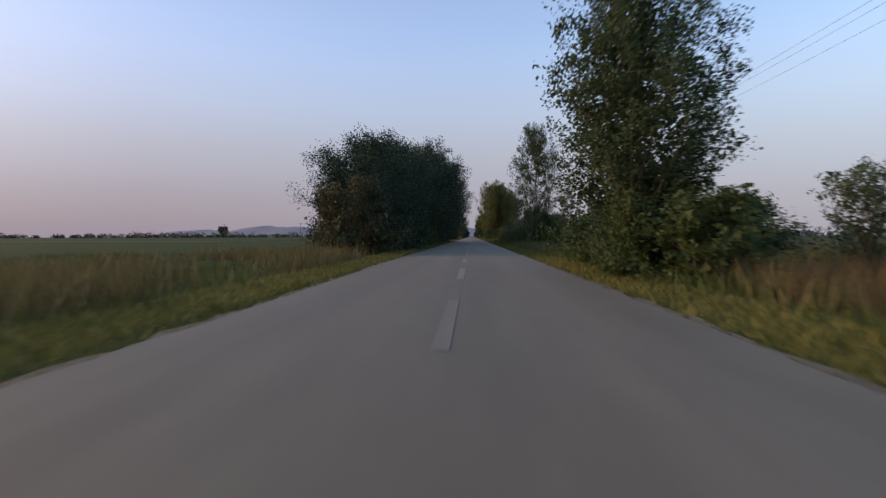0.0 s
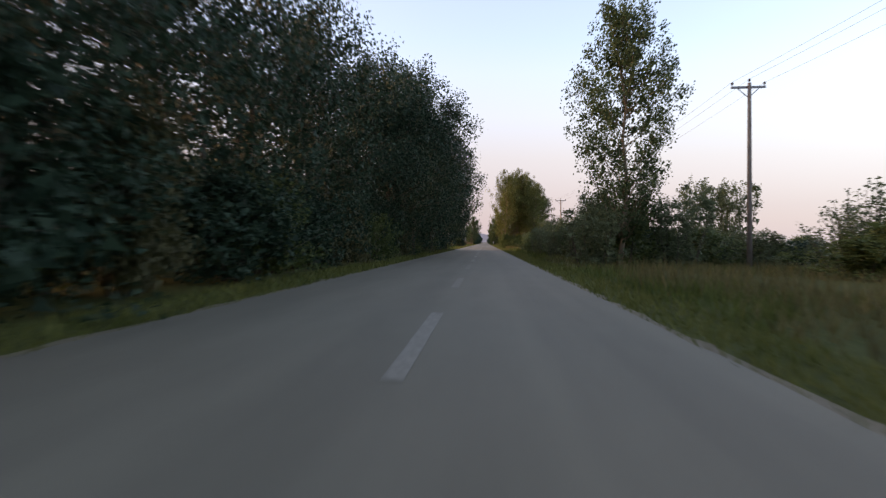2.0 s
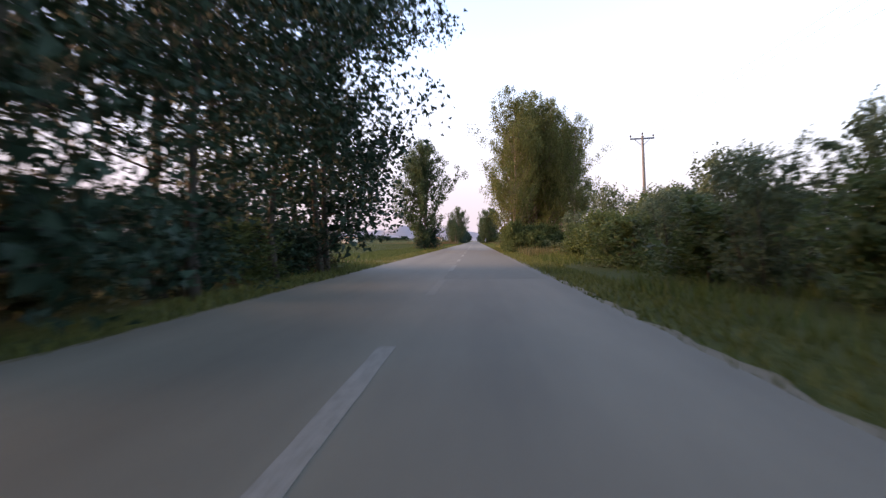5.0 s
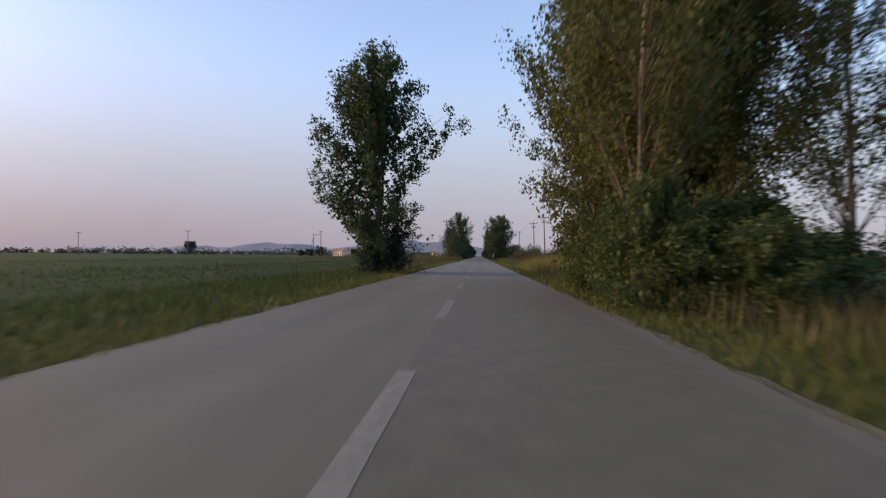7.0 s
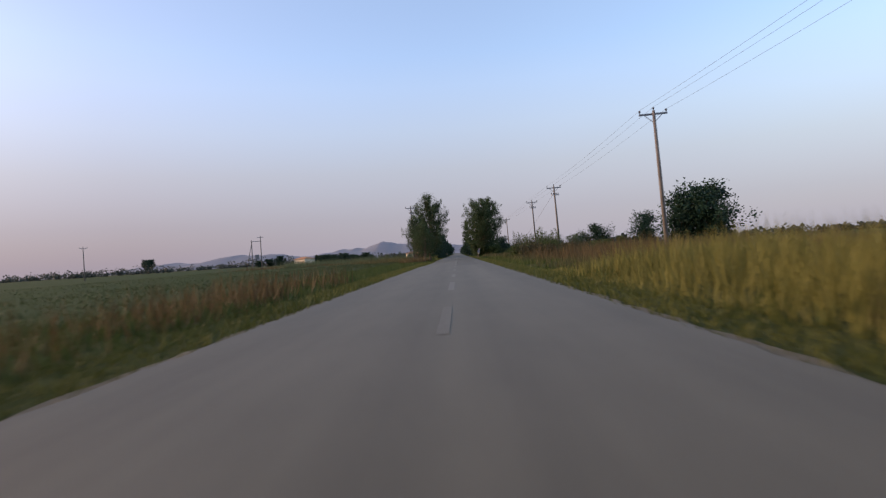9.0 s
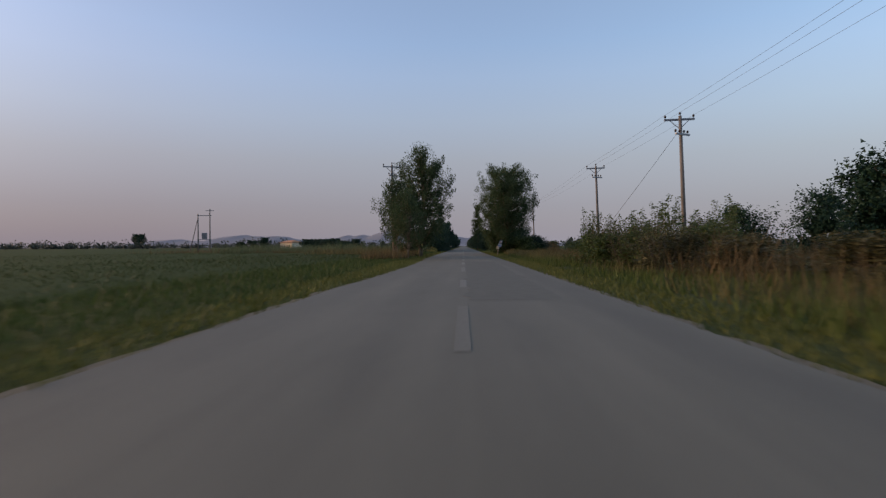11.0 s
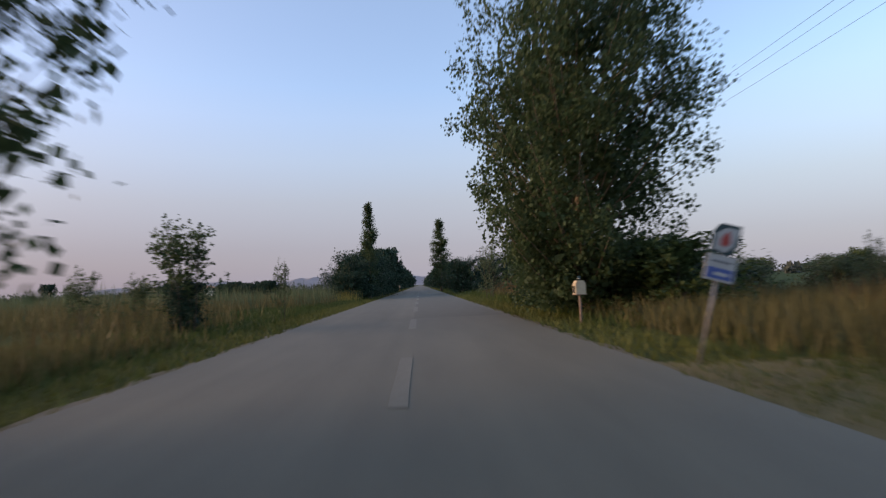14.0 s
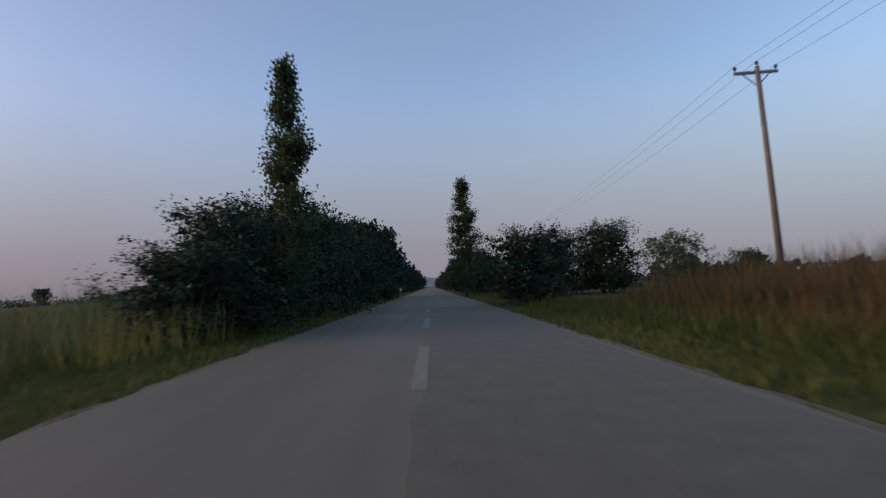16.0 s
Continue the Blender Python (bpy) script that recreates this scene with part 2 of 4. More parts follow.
def field_material():
    m, nt, b = material("green_field", 0.95)
    b.inputs["Specular IOR Level"].default_value = 0.08
    f = noise_of(nt, 2.5, 6, 0.7)
    g = noise_of(nt, 0.05, 4, 0.6, (0.4, 1, 1))
    near = ramp_of(nt, f, [(0.3, (0.016, 0.034, 0.010)), (0.7, (0.036, 0.068, 0.02))])
    far = ramp_of(nt, f, [(0.3, (0.022, 0.04, 0.012)), (0.7, (0.046, 0.072, 0.022))])
    nt.links.new(mix_of(nt, ramp_of(nt, g, [(0.4, (0, 0, 0)), (0.6, (1, 1, 1))]), near, far), b.inputs["Base Color"])
    bump_of(nt, b, f, 0.9, 0.1)
    return m


ASPHALT, PATCH, PAINT, GROUND, FIELD = asphalt_material(), patch_material(), paint_material(), ground_material(), field_material()


# ---- mesh helpers ----
def mesh_of(name, verts, faces, mat, smooth=False):
    me = bpy.data.meshes.new(name)
    me.from_pydata([tuple(v) for v in verts], [], [tuple(f) for f in faces])
    me.materials.append(mat)
    if smooth:
        me.shade_smooth()
    return me


def part(name, bm, mat, parent=None, label=""):
    """Links a bmesh, or a finished mesh, as one object under a thing or a part."""
    if isinstance(bm, bmesh.types.BMesh):
        me = bpy.data.meshes.new(name)
        bm.to_mesh(me)
        bm.free()
        me.materials.append(mat)
    else:
        me = bm
    ob = new(name, me)
    ob.parent = parent
    return tagged(ob, label)


def thing(name, x, y, z, label, category, group="", turn=0):
    ob = new(name)
    ob.matrix_basis = pose(x, y, z, 0, 0, turn)
    return tagged(ob, label, category, group)


def box_bm(cx, cy, cz, sx, sy, sz, bevel=0.0, m=None):
    bm = bmesh.new()
    bmesh.ops.create_cube(bm, size=1, matrix=Matrix.LocRotScale((cx, cy, cz), None, (sx, sy, sz)))
    if bevel:
        bmesh.ops.bevel(bm, geom=bm.edges[:], offset=bevel, segments=2, affect="EDGES", profile=0.7)
    if m:
        bm.transform(m)
    return bm


def tube(points, radii, sides=7):
    """Verts and faces of a tapered tube through the points."""
    pts = np.asarray(points, float)
    v, f = [], []
    d = np.gradient(pts, axis=0)
    for i, (p, r) in enumerate(zip(pts, radii)):
        w = d[i] / (np.linalg.norm(d[i]) + 1e-9)
        a = np.cross(w, (0.31, 0.9, 0.2))
        a /= np.linalg.norm(a)
        b = np.cross(w, a)
        for k in range(sides):
            q = 2 * math.pi * k / sides
            v.append(p + r * (a * math.cos(q) + b * math.sin(q)))
    for i in range(len(pts) - 1):
        for k in range(sides):
            n = (k + 1) % sides
            f.append((i * sides + k, i * sides + n, (i + 1) * sides + n, (i + 1) * sides + k))
    f.append(tuple(range(sides))[::-1])
    f.append(tuple((len(pts) - 1) * sides + k for k in range(sides)))
    return v, f


def join_tubes(tubes):
    v, f = [], []
    for tv, tf in tubes:
        o = len(v)
        v += tv
        f += [tuple(i + o for i in face) for face in tf]
    return v, f


def leaf_quads(rng, centres, size, droop=0.2, slim=0.42):
    """A small folded leaf at each centre, turned at random."""
    n = len(centres)
    a = rng.normal(size=(n, 3))
    a[:, 2] -= droop
    a /= np.linalg.norm(a, axis=1, keepdims=True)
    b = np.cross(a, rng.normal(size=(n, 3)))
    b /= np.linalg.norm(b, axis=1, keepdims=True) + 1e-9
    s = (size * rng.uniform(0.6, 1.4, n))[:, None]
    if slim > 0.5:
        v = np.stack([centres - s * 0.4 * b, centres + s * 0.4 * b, centres + s * a], 1).reshape(-1, 3)
        return v, np.arange(3 * n).reshape(n, 3)
    v = np.stack([centres, centres + s * (0.5 * a + slim * b), centres + s * a, centres + s * (0.5 * a - slim * b)], 1).reshape(-1, 3)
    return v, np.arange(4 * n).reshape(n, 4)


def profile(kind, u):
    u = min(max(u, 0.0), 1.0)
    if kind == "poplar":
        return (0.5 + 0.5 * math.sin(math.pi * (u * 0.92) ** 0.85)) * (1 - u ** 5) ** 0.5
    if kind == "column":
        return (0.55 + 0.45 * math.sin(math.pi * u ** 0.7)) * (1 - u ** 3) ** 0.6
    if kind == "bush":
        return (0.85 + 0.2 * u) * (1 - u ** 1.7) ** 0.55
    return (0.5 + 0.5 * math.sin(math.pi / 2 * min(1.0, u / 0.55))) * (1 - max(0.0, (u - 0.55) / 0.46) ** 2.4) ** 0.5


def grow(seed, kind, h, r, base, limbs, per, leaves, leaf, trunk, stems=1, up=0.6, spread=0.0, clump=0.1, lobe=0.5, slim=0.42, boughs=(), core=0, big=2.8):
    """Wood and leaves of one tree or bush: stems, limbs that end at an uneven outline, and leaf clumps along the limbs."""
    rng = np.random.default_rng(seed)
    phase = rng.uniform(0, 6.28, 6)

    def lump(q, z):
        return 1 + lobe * 0.5 * (math.sin(2 * q + phase[0] + z * 7.0 / h) + 0.7 * math.sin(3 * q + phase[1] - z * 11.0 / h) + 0.6 * math.sin(z * 17.0 / h + phase[2]))

    wood, cores, sizes, inner = [], [], [], []
    paths = []
    for s in range(stems):
        q = rng.uniform(0, 6.28)
        foot = np.array([math.cos(q), math.sin(q), 0]) * spread * (0.3 if stems > 1 else 0)
        top = foot * (2.2 if stems > 1 else 1) + np.array([rng.normal(0, 0.05 * r), rng.normal(0, 0.05 * r), h * (0.93 if s == 0 else rng.uniform(0.7, 0.92))])
        k = np.linspace(0, 1, 9)[:, None]
        path = foot * (1 - k) + top * k + np.cumsum(rng.normal(0, 0.012 * h, (9, 3)), 0) * np.array([1, 1, 0]) * 0.5
        path[0, 2] = -0.1
        paths.append(path)
        rad = trunk * (0.75 if stems > 1 else 1) * (1 - 0.93 * k[:, 0] ** 0.9)
        rad[0] *= 1.35
        wood.append(tube(path, rad, 8 if h > 6.0 else 5))
    for i in range(limbs + 3 * len(boughs)):
        path = paths[i % stems]
        ze = base + (h * 0.97 - base) * rng.random() ** 0.85
        drop = up * r * rng.uniform(0.15, 1.1) if kind == "poplar" or rng.random() < 0.7 else -0.2 * r * rng.random()
        zs = min(max(ze - drop, 0.35 * base + 0.03 * h), 0.93 * h)
        j = min(zs / h / 0.93, 0.99) * 8
        p0 = path[int(j)] * (1 - j % 1) + path[min(8, int(j) + 1)] * (j % 1)
        q = rng.uniform(0, 6.28)
        rr = r * profile(kind, (ze - base) / (h - base)) * max(0.35, lump(q, ze)) * rng.uniform(0.78, 1.04)
        p1 = np.array([math.cos(q) * rr, math.sin(q) * rr, ze]) + path[4] * np.array([0.4, 0.4, 0])
        if i >= limbs:
            p1 = np.array(boughs[(i - limbs) // 3]) + rng.normal(0, 0.45, 3)
            j = max(1.0, (p1[2] - 2.2) / h * 8)
            p0 = path[int(j)] * (1 - j % 1) + path[min(8, int(j) + 1)] * (j % 1)
            rr = 0.6 * r
        mid = p0 * 0.5 + p1 * 0.5 + np.array([0, 0, -0.12 * rr]) + rng.normal(0, 0.05 * r, 3)
        k = np.linspace(0, 1, 5)[:, None]
        lp = p0 * (1 - k) ** 2 + 2 * mid * k * (1 - k) + p1 * k ** 2
        r0 = max(0.012, trunk * 0.22 * (1 - zs / h) + 0.008)
        for t in (0.25, 0.45, 0.62):
            inner.append(p0 * (1 - t) ** 2 + 2 * mid * t * (1 - t) + p1 * t ** 2)
        if h <= 6.0 and i % 3:
            pass
        elif h <= 6.0:
            wood.append(tube(lp[::2], np.linspace(r0, 0.006, 3), 3))
        else:
            wood.append(tube(lp, np.linspace(r0, 0.006, 5), 3 if slim > 0.5 and h < 14.5 else 5))
        for t in 1.03 - 0.6 * np.linspace(0, 1, per) ** 1.35 + rng.normal(0, 0.04, per):
            c = p0 * (1 - t) ** 2 + 2 * mid * t * (1 - t) + p1 * t ** 2
            cores.append(c + rng.normal(0, 0.05 * r, 3))
            sizes.append(r * clump * rng.uniform(0.6, 1.5))
    for path in paths:
        for z in np.linspace(0.72, 1.0, 7):
            j = z * 8
            p = path[min(8, int(j))]
            cores.append(p * np.array([1, 1, 0]) + np.array([rng.normal(0, 0.06 * r), rng.normal(0, 0.06 * r), z * path[8, 2] * 1.03]))
            sizes.append(r * clump * rng.uniform(0.6, 1.2))
    cores, sizes = np.array(cores), np.array(sizes)
    pick = rng.integers(0, len(cores), leaves)
    off = rng.normal(size=(leaves, 3))
    off *= (rng.random(leaves) ** 0.45 * 1.4 / np.linalg.norm(off, axis=1))[:, None] * np.array([1, 1, 1.1])
    pos = cores[pick] + off * sizes[pick][:, None]
    pos = pos[(pos[:, 2] > 0.03) & (pos[:, 2] < h * 1.02)]
    lv, lf = leaf_quads(rng, pos, leaf, 0.2, slim)
    if core:
        mid = np.array(inner)[rng.integers(0, len(inner), core)] + rng.normal(0, 0.06 * r, (core, 3))
        iv, jf = leaf_quads(rng, mid[(mid[:, 2] > 0.3) & (mid[:, 2] < 0.93 * h)], leaf * big, 0.2, slim)
        lf = np.concatenate([lf, jf + len(lv)])
        lv = np.concatenate([lv, np.maximum(iv, np.array([-99, -99, 0.02]))])
    return join_tubes(wood), (lv, lf)


def plant(name, label, category, leaf_mat, bark_mat, spec, group="", wood_name="trunk", crown_name="crown"):
    """One tree or bush at the origin, later copied into place."""
    (wv, wf), (lv, lf) = grow(*spec[:9], **spec[9])
    ob = thing(name, 0, 0, 0, label, category, group)
    part(wood_name, mesh_of(wood_name, wv, wf, bark_mat, True), None, ob)
    part(crown_name, mesh_of(crown_name, lv, lf, leaf_mat), None, ob)
    return ob


def shoots(name, label, seed, stems, h, spread, leaf, per, leaf_mat, group):
    """A shrub of thin upright shoots, each clothed in small leaves along its upper part."""
    rng = np.random.default_rng(seed)
    wood, pos = [], []
    for i in range(stems):
        q, far = rng.uniform(0, 6.28), spread * rng.random() ** 0.6
        out = np.array([math.cos(q), math.sin(q), 0])
        tall = h * rng.uniform(0.55, 1.0) * (1 - 0.3 * far / spread)
        k = np.linspace(0, 1, 6)[:, None]
        path = out * far * (0.35 + 0.65 * k) + np.array([0, 0, 1]) * tall * k + np.cumsum(rng.normal(0, 0.025 * tall / 4, (6, 3)), 0) * np.array([1, 1, 0])
        path[0, 2] = -0.05
        wood.append(tube(path, np.linspace(0.016, 0.004, 6), 4))
        n = int(per * tall / h)
        u = rng.uniform(0.12, 1.02, n)
        j = np.clip(u * 5, 0, 4.99)
        c = path[j.astype(int)] * (1 - j % 1)[:, None] + path[j.astype(int) + 1] * (j % 1)[:, None]
        wide = (0.05 + 0.16 * np.sin(np.pi * np.clip(u, 0, 1) ** 0.7))[:, None]
        pos.append(c + rng.normal(0, 1, (n, 3)) * wide * np.array([1, 1, 0.5]))
    wv, wf = join_tubes(wood)
    lv, lf = leaf_quads(rng, np.concatenate(pos), leaf, -0.5, 0.3)
    lv[:, 2] = np.maximum(lv[:, 2], 0.0)
    ob = thing(name, 0, 0, 0, label, "bush", group)
    part("stem", mesh_of("stem", wv, wf, DARK_BARK, True), None, ob)
    part("foliage", mesh_of("foliage", lv, lf, leaf_mat), None, ob)
    return ob


def put(ob, x, y, turn=0.0, wide=1.0, tall=1.0, lean=0.0, label=""):
    s = ob.scale
    m = pose(x, y, -0.05, 0, lean, turn) @ Matrix.Diagonal((wide / s.x, wide / s.y, tall / s.z, 1))
    return tagged(copy_thing(ob, m), label)


def settle(ob, x, y, turn=0.0, wide=1.0, tall=1.0, lean=0.0):
    """Puts the first one of a kind itself in place."""
    ob.matrix_basis = pose(x, y, -0.05, 0, lean, turn) @ Matrix.Diagonal((wide, wide, tall, 1))
    return ob


def blades(name, label, category, mat, seed, spans, low, high, width, lean=0.35, clump=0.0, tip=0.0, slope=None, ends=None):
    """Many upright blades over spans (x0, x1, y0, y1, per square metre); kind stuff."""
    rng = np.random.default_rng(seed)
    xs, ys = [], []
    for x0, x1, y0, y1, per in spans:
        n = int(abs(x1 - x0) * abs(y1 - y0) * per)
        x, y = rng.uniform(x0, x1, n), rng.uniform(y0, y1, n)
        if clump:
            keep = np.array([noise.noise((a * clump, b * clump * 0.6, seed)) for a, b in zip(x, y)]) + rng.normal(0, 0.12, n) > -0.05
            x, y = x[keep], y[keep]
        xs.append(x)
        ys.append(y)
    x, y = np.concatenate(xs), np.concatenate(ys)
    n = len(x)
    tall = rng.uniform(low, high, n)
    swell = np.array([0.75 + 0.7 * abs(noise.noise((a * 0.25, b * 0.2, 3.0 + seed))) for a, b in zip(x, y)])
    tall *= swell
    if slope:
        tall *= np.clip((np.abs(x) - slope[0]) / slope[1] + 0.4 * (swell - 1), 0.22, 1)
    if ends:
        tall *= np.clip((y - ends[0]) / 9, 0.3, 1) * np.clip((ends[1] - y) / 12, 0.3, 1)
    q = rng.uniform(0, 6.28, n)
    w = width * rng.uniform(0.6, 1.4, n)
    foot = np.stack([x, y, np.full(n, -0.06)], 1)
    side = np.stack([np.cos(q) * w, np.sin(q) * w, np.zeros(n)], 1)
    bend = np.stack([rng.normal(0, lean, n) * tall, rng.normal(0, lean, n) * tall, tall], 1)
    if tip:
        v = np.stack([foot - side * 0.5, foot + side * 0.5, foot + bend * 0.8 + side * tip, foot + bend, foot + bend * 0.8 - side * tip], 1).reshape(-1, 3)
        f = np.arange(5 * n).reshape(n, 5)
    else:
        v = np.stack([foot - side, foot + side, foot + bend], 1).reshape(-1, 3)
        f = np.arange(3 * n).reshape(n, 3)
    ob = new(name, mesh_of(name, v, f, mat))
    return tagged(ob, label, category, kind="stuff")


# ---- ground, road ----
HALF = 3.55


def ground_sheet():
    xs = sorted({-4000, -1500, -700, -300, -150, -80, 80, 150, 300, 700, 1500, 4000} | {round(-60 + 2.5 * i, 2) for i in range(49)})
    ys = sorted({-800, -300, -100, 520, 600, 700, 900, 1300, 2000, 3000, 4400} | {-60 + 5 * i for i in range(115)})
    verts, faces = [], []
    for y in ys:
        for x in xs:
            far = min(max((abs(x) - 4.5) / 6, 0), 1)
            z = -0.06 + far * 0.05 * noise.noise((x * 0.11, y * 0.09, 0)) if abs(x) < 100 and -100 < y < 600 else -0.06
            verts.append((x, y, z))
    w = len(xs)
    for j in range(len(ys) - 1):
        for i in range(w - 1):
            faces.append((j * w + i, j * w + i + 1, (j + 1) * w + i + 1, (j + 1) * w + i))
    ob = new("ground", mesh_of("ground", verts, faces, GROUND, True))
    return tagged(ob, "flat ground of dry grass and bare soil", "ground", kind="structure")


def overgrown(y):
    """How far the verge has crept over the west edge of the asphalt."""
    return 0.3 * (max(0.0, 1 - abs(y - 8) / 14) ** 0.5 + 1.35 * max(0.0, 1 - abs(y - 258) / 18) ** 0.5)


def strip(name, label, category, mat, left, right, y0, y1, top, step=0.5, ragged=0.05, thick=0.05, seed=0, crown=0.0):
    """A slab between two side lines with crumbled edges; left and right give x at y."""
    rng = np.random.default_rng(seed)
    verts, faces = [], []
    ys = np.arange(y0, y1 + step * 0.5, step)
    cols = 7
    for y in ys:
        a = left + (overgrown(y) if left < -3 else 0) + ragged * (noise.noise((y * 0.9, seed, 1)) + 0.6 * noise.noise((y * 3.1, seed, 2))) * 1.6
        b = right + (overgrown(y) if right < -3 else 0) + ragged * (noise.noise((y * 0.9, seed, 5)) + 0.6 * noise.noise((y * 3.1, seed, 6))) * 1.6
        for i in range(cols):
            u = i / (cols - 1)
            verts.append((a + (b - a) * u, y, top + crown * (1 - (2 * u - 1) ** 2)))
        verts.append((a, y, top - thick))
        verts.append((b, y, top - thick))
    w = cols + 2
    for j in range(len(ys) - 1):
        for i in range(cols - 1):
            faces.append((j * w + i, j * w + i + 1, (j + 1) * w + i + 1, (j + 1) * w + i))
        faces.append((j * w + cols, j * w, (j + 1) * w, (j + 1) * w + cols))
        faces.append((j * w + cols - 1, j * w + cols + 1, (j + 1) * w + cols + 1, (j + 1) * w + cols - 1))
    ob = new(name, mesh_of(name, verts, faces, mat))
    return tagged(ob, label, category, kind="structure")


ground_sheet()
strip("road", "worn grey asphalt country road with crumbled edges", "road", ASPHALT, -HALF, HALF, -30, 1500, 0.0, 0.75, 0.07, 0.12, 1)
strip("road_shoulder", "thin crumbled edge of brown earth and gravel", "road edge", EARTH, -3.78, -3.42, -30, 700, -0.035, 0.5, 0.14, 0.03, 7)
strip("road_shoulder", "thin crumbled edge of brown earth and gravel", "road edge", EARTH, 3.42, 3.78, -30, 700, -0.035, 0.5, 0.14, 0.03, 8)
strip("road_patch", "darker repaved strip of the asphalt lane", "road", PATCH, 0.12, 3.3, 118, 170, 0.004, 0.5, 0.05, 0.004, 2)
strip("road_patch", "darker worn strip in the asphalt lane", "road", PATCH, 0.26, 2.4, 236, 266, 0.004, 0.5, 0.16, 0.004, 3)
strip("road_patch", "darker repaved strip of the asphalt lane", "road", PATCH, 0.12, 3.4, 303, 352, 0.004, 0.5, 0.05, 0.004, 4)
for k in range(58):
    y = 5.75 + 9.75 * k
    strip("lane_marking", "faded and flaking white centre line dash", "road marking", PAINT, 0.03, 0.23, y, y + 4.4 + 0.8 * math.sin(k * 2.3), 0.007, 0.25, 0.006, 0.005, 10 + k)


def field_patch(name, label, x0, x1, y0, y1, z, seed):
    verts, faces = [], []
    nx, ny = 24, 60
    for j in range(ny + 1):
        for i in range(nx + 1):
            x = x0 + (x1 - x0) * (i / nx) ** 1.8
            y = y0 + (y1 - y0) * j / ny
            verts.append((x + 0.8 * noise.noise((y * 0.2, seed, 0)) * (i == 0), y, z + 0.03 * noise.noise((x * 0.2, y * 0.2, seed)) - 0.2 * (i == 0)))
    for j in range(ny):
        for i in range(nx):
            a = j * (nx + 1) + i
            faces.append((a, a + nx + 1, a + nx + 2, a + 1) if x1 < x0 else (a, a + 1, a + nx + 2, a + nx + 1))
    return tagged(new(name, mesh_of(name, verts, faces, FIELD, True)), label, "field", kind="structure")


field_patch("field", "flat green crop field beside the road", -8.5, -480, -60, 640, 0.05, 1)
field_patch("field", "flat green meadow with a grassy edge", 19, 380, 255, 640, 0.05, 2)


def track(label, x0, x1, y, half, seed):
    verts, faces = [], []
    for i in range(25):
        u = i / 24
        x = x0 + (x1 - x0) * u
        w = half * (1 + 1.2 * (1 - u) ** 6) + 0.25 * noise.noise((x * 0.4, seed, 0))
        yc = y + 0.9 * noise.noise((x * 0.07, seed, 4))
        for s in (-1, -0.5, 0, 0.5, 1):
            verts.append((x, yc + s * w, (-0.03 + 0.13 * min(1, u * 6) if abs(s) < 1 else -0.12) + 0.02 * (abs(s) == 0.5)))
    for i in range(24):
        for k in range(4):
            a = i * 5 + k
            faces.append((a, a + 5, a + 6, a + 1))
    return tagged(new("dirt_track", mesh_of("dirt_track", verts, faces, DIRT, True)), label, "track", kind="structure")


track("dusty brown track that joins the asphalt road", -3.5, -160, 136.5, 2.0, 1)
track("dusty brown track between dry grass banks", 3.5, 160, 288.5, 1.7, 2)


# ---- hills and far woods ----
def hill(name, label, y, x0, x1, top, seed):
    n = 90
    verts, faces = [], []
    for i in range(n + 1):
        u = i / n
        x = x0 + (x1 - x0) * u
        z = top * (math.sin(math.pi * u) ** 0.8) * (0.55 + 0.5 * abs(noise.noise((u * 3.2, seed, 0))) + 0.28 * noise.noise((u * 9, seed, 1)) + 0.1 * noise.noise((u * 30, seed, 2)))
        for k, (back, s) in enumerate(((0, 0), (150, 0.55), (320, 0.9), (450, 1.0), (900, 0))):
            verts.append((x, y + back + 60 * noise.noise((u * 8, k, seed)), max(0, z) * s - 0.1))
    for i in range(n):
        for k in range(4):
            a = i * 5 + k
            faces.append((a, a + 5, a + 6, a + 1))
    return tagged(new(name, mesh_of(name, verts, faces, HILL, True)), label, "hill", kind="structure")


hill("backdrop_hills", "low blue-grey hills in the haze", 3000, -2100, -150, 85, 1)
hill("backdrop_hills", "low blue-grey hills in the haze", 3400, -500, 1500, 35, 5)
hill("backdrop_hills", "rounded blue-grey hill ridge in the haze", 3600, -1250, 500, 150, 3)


def woods(name, label, seed, rows, mat):
    """Far tree lines: (x0, y0, x1, y1, count, low, high) each."""
    rng = np.random.default_rng(seed)
    pos, size = [], []
    for x0, y0, x1, y1, count, low, high in rows:
        for i in range(count):
            u = rng.random()
            c = np.array([x0 + (x1 - x0) * u + rng.normal(0, 4), y0 + (y1 - y0) * u + rng.normal(0, 10), 0])
            h = rng.uniform(low, high) * (1.6 if rng.random() < 0.1 else 1)
            w = h * rng.uniform(0.5, 1.1)
            n = 42
            p = rng.normal(size=(n, 3))
            p /= np.linalg.norm(p, axis=1, keepdims=True)
            p *= rng.uniform(0.3, 1, n)[:, None] ** 0.5
            pos.append(c + p * np.array([w, w * 0.5, h * 0.5]) + np.array([0, 0, h * 0.36]))
    lv, lf = leaf_quads(rng, np.concatenate(pos), 2.0, 0.0)
    lv[:, 2] = np.maximum(lv[:, 2], -0.05)
    return tagged(new(name, mesh_of(name, lv, lf, mat)), label, "trees", kind="stuff")


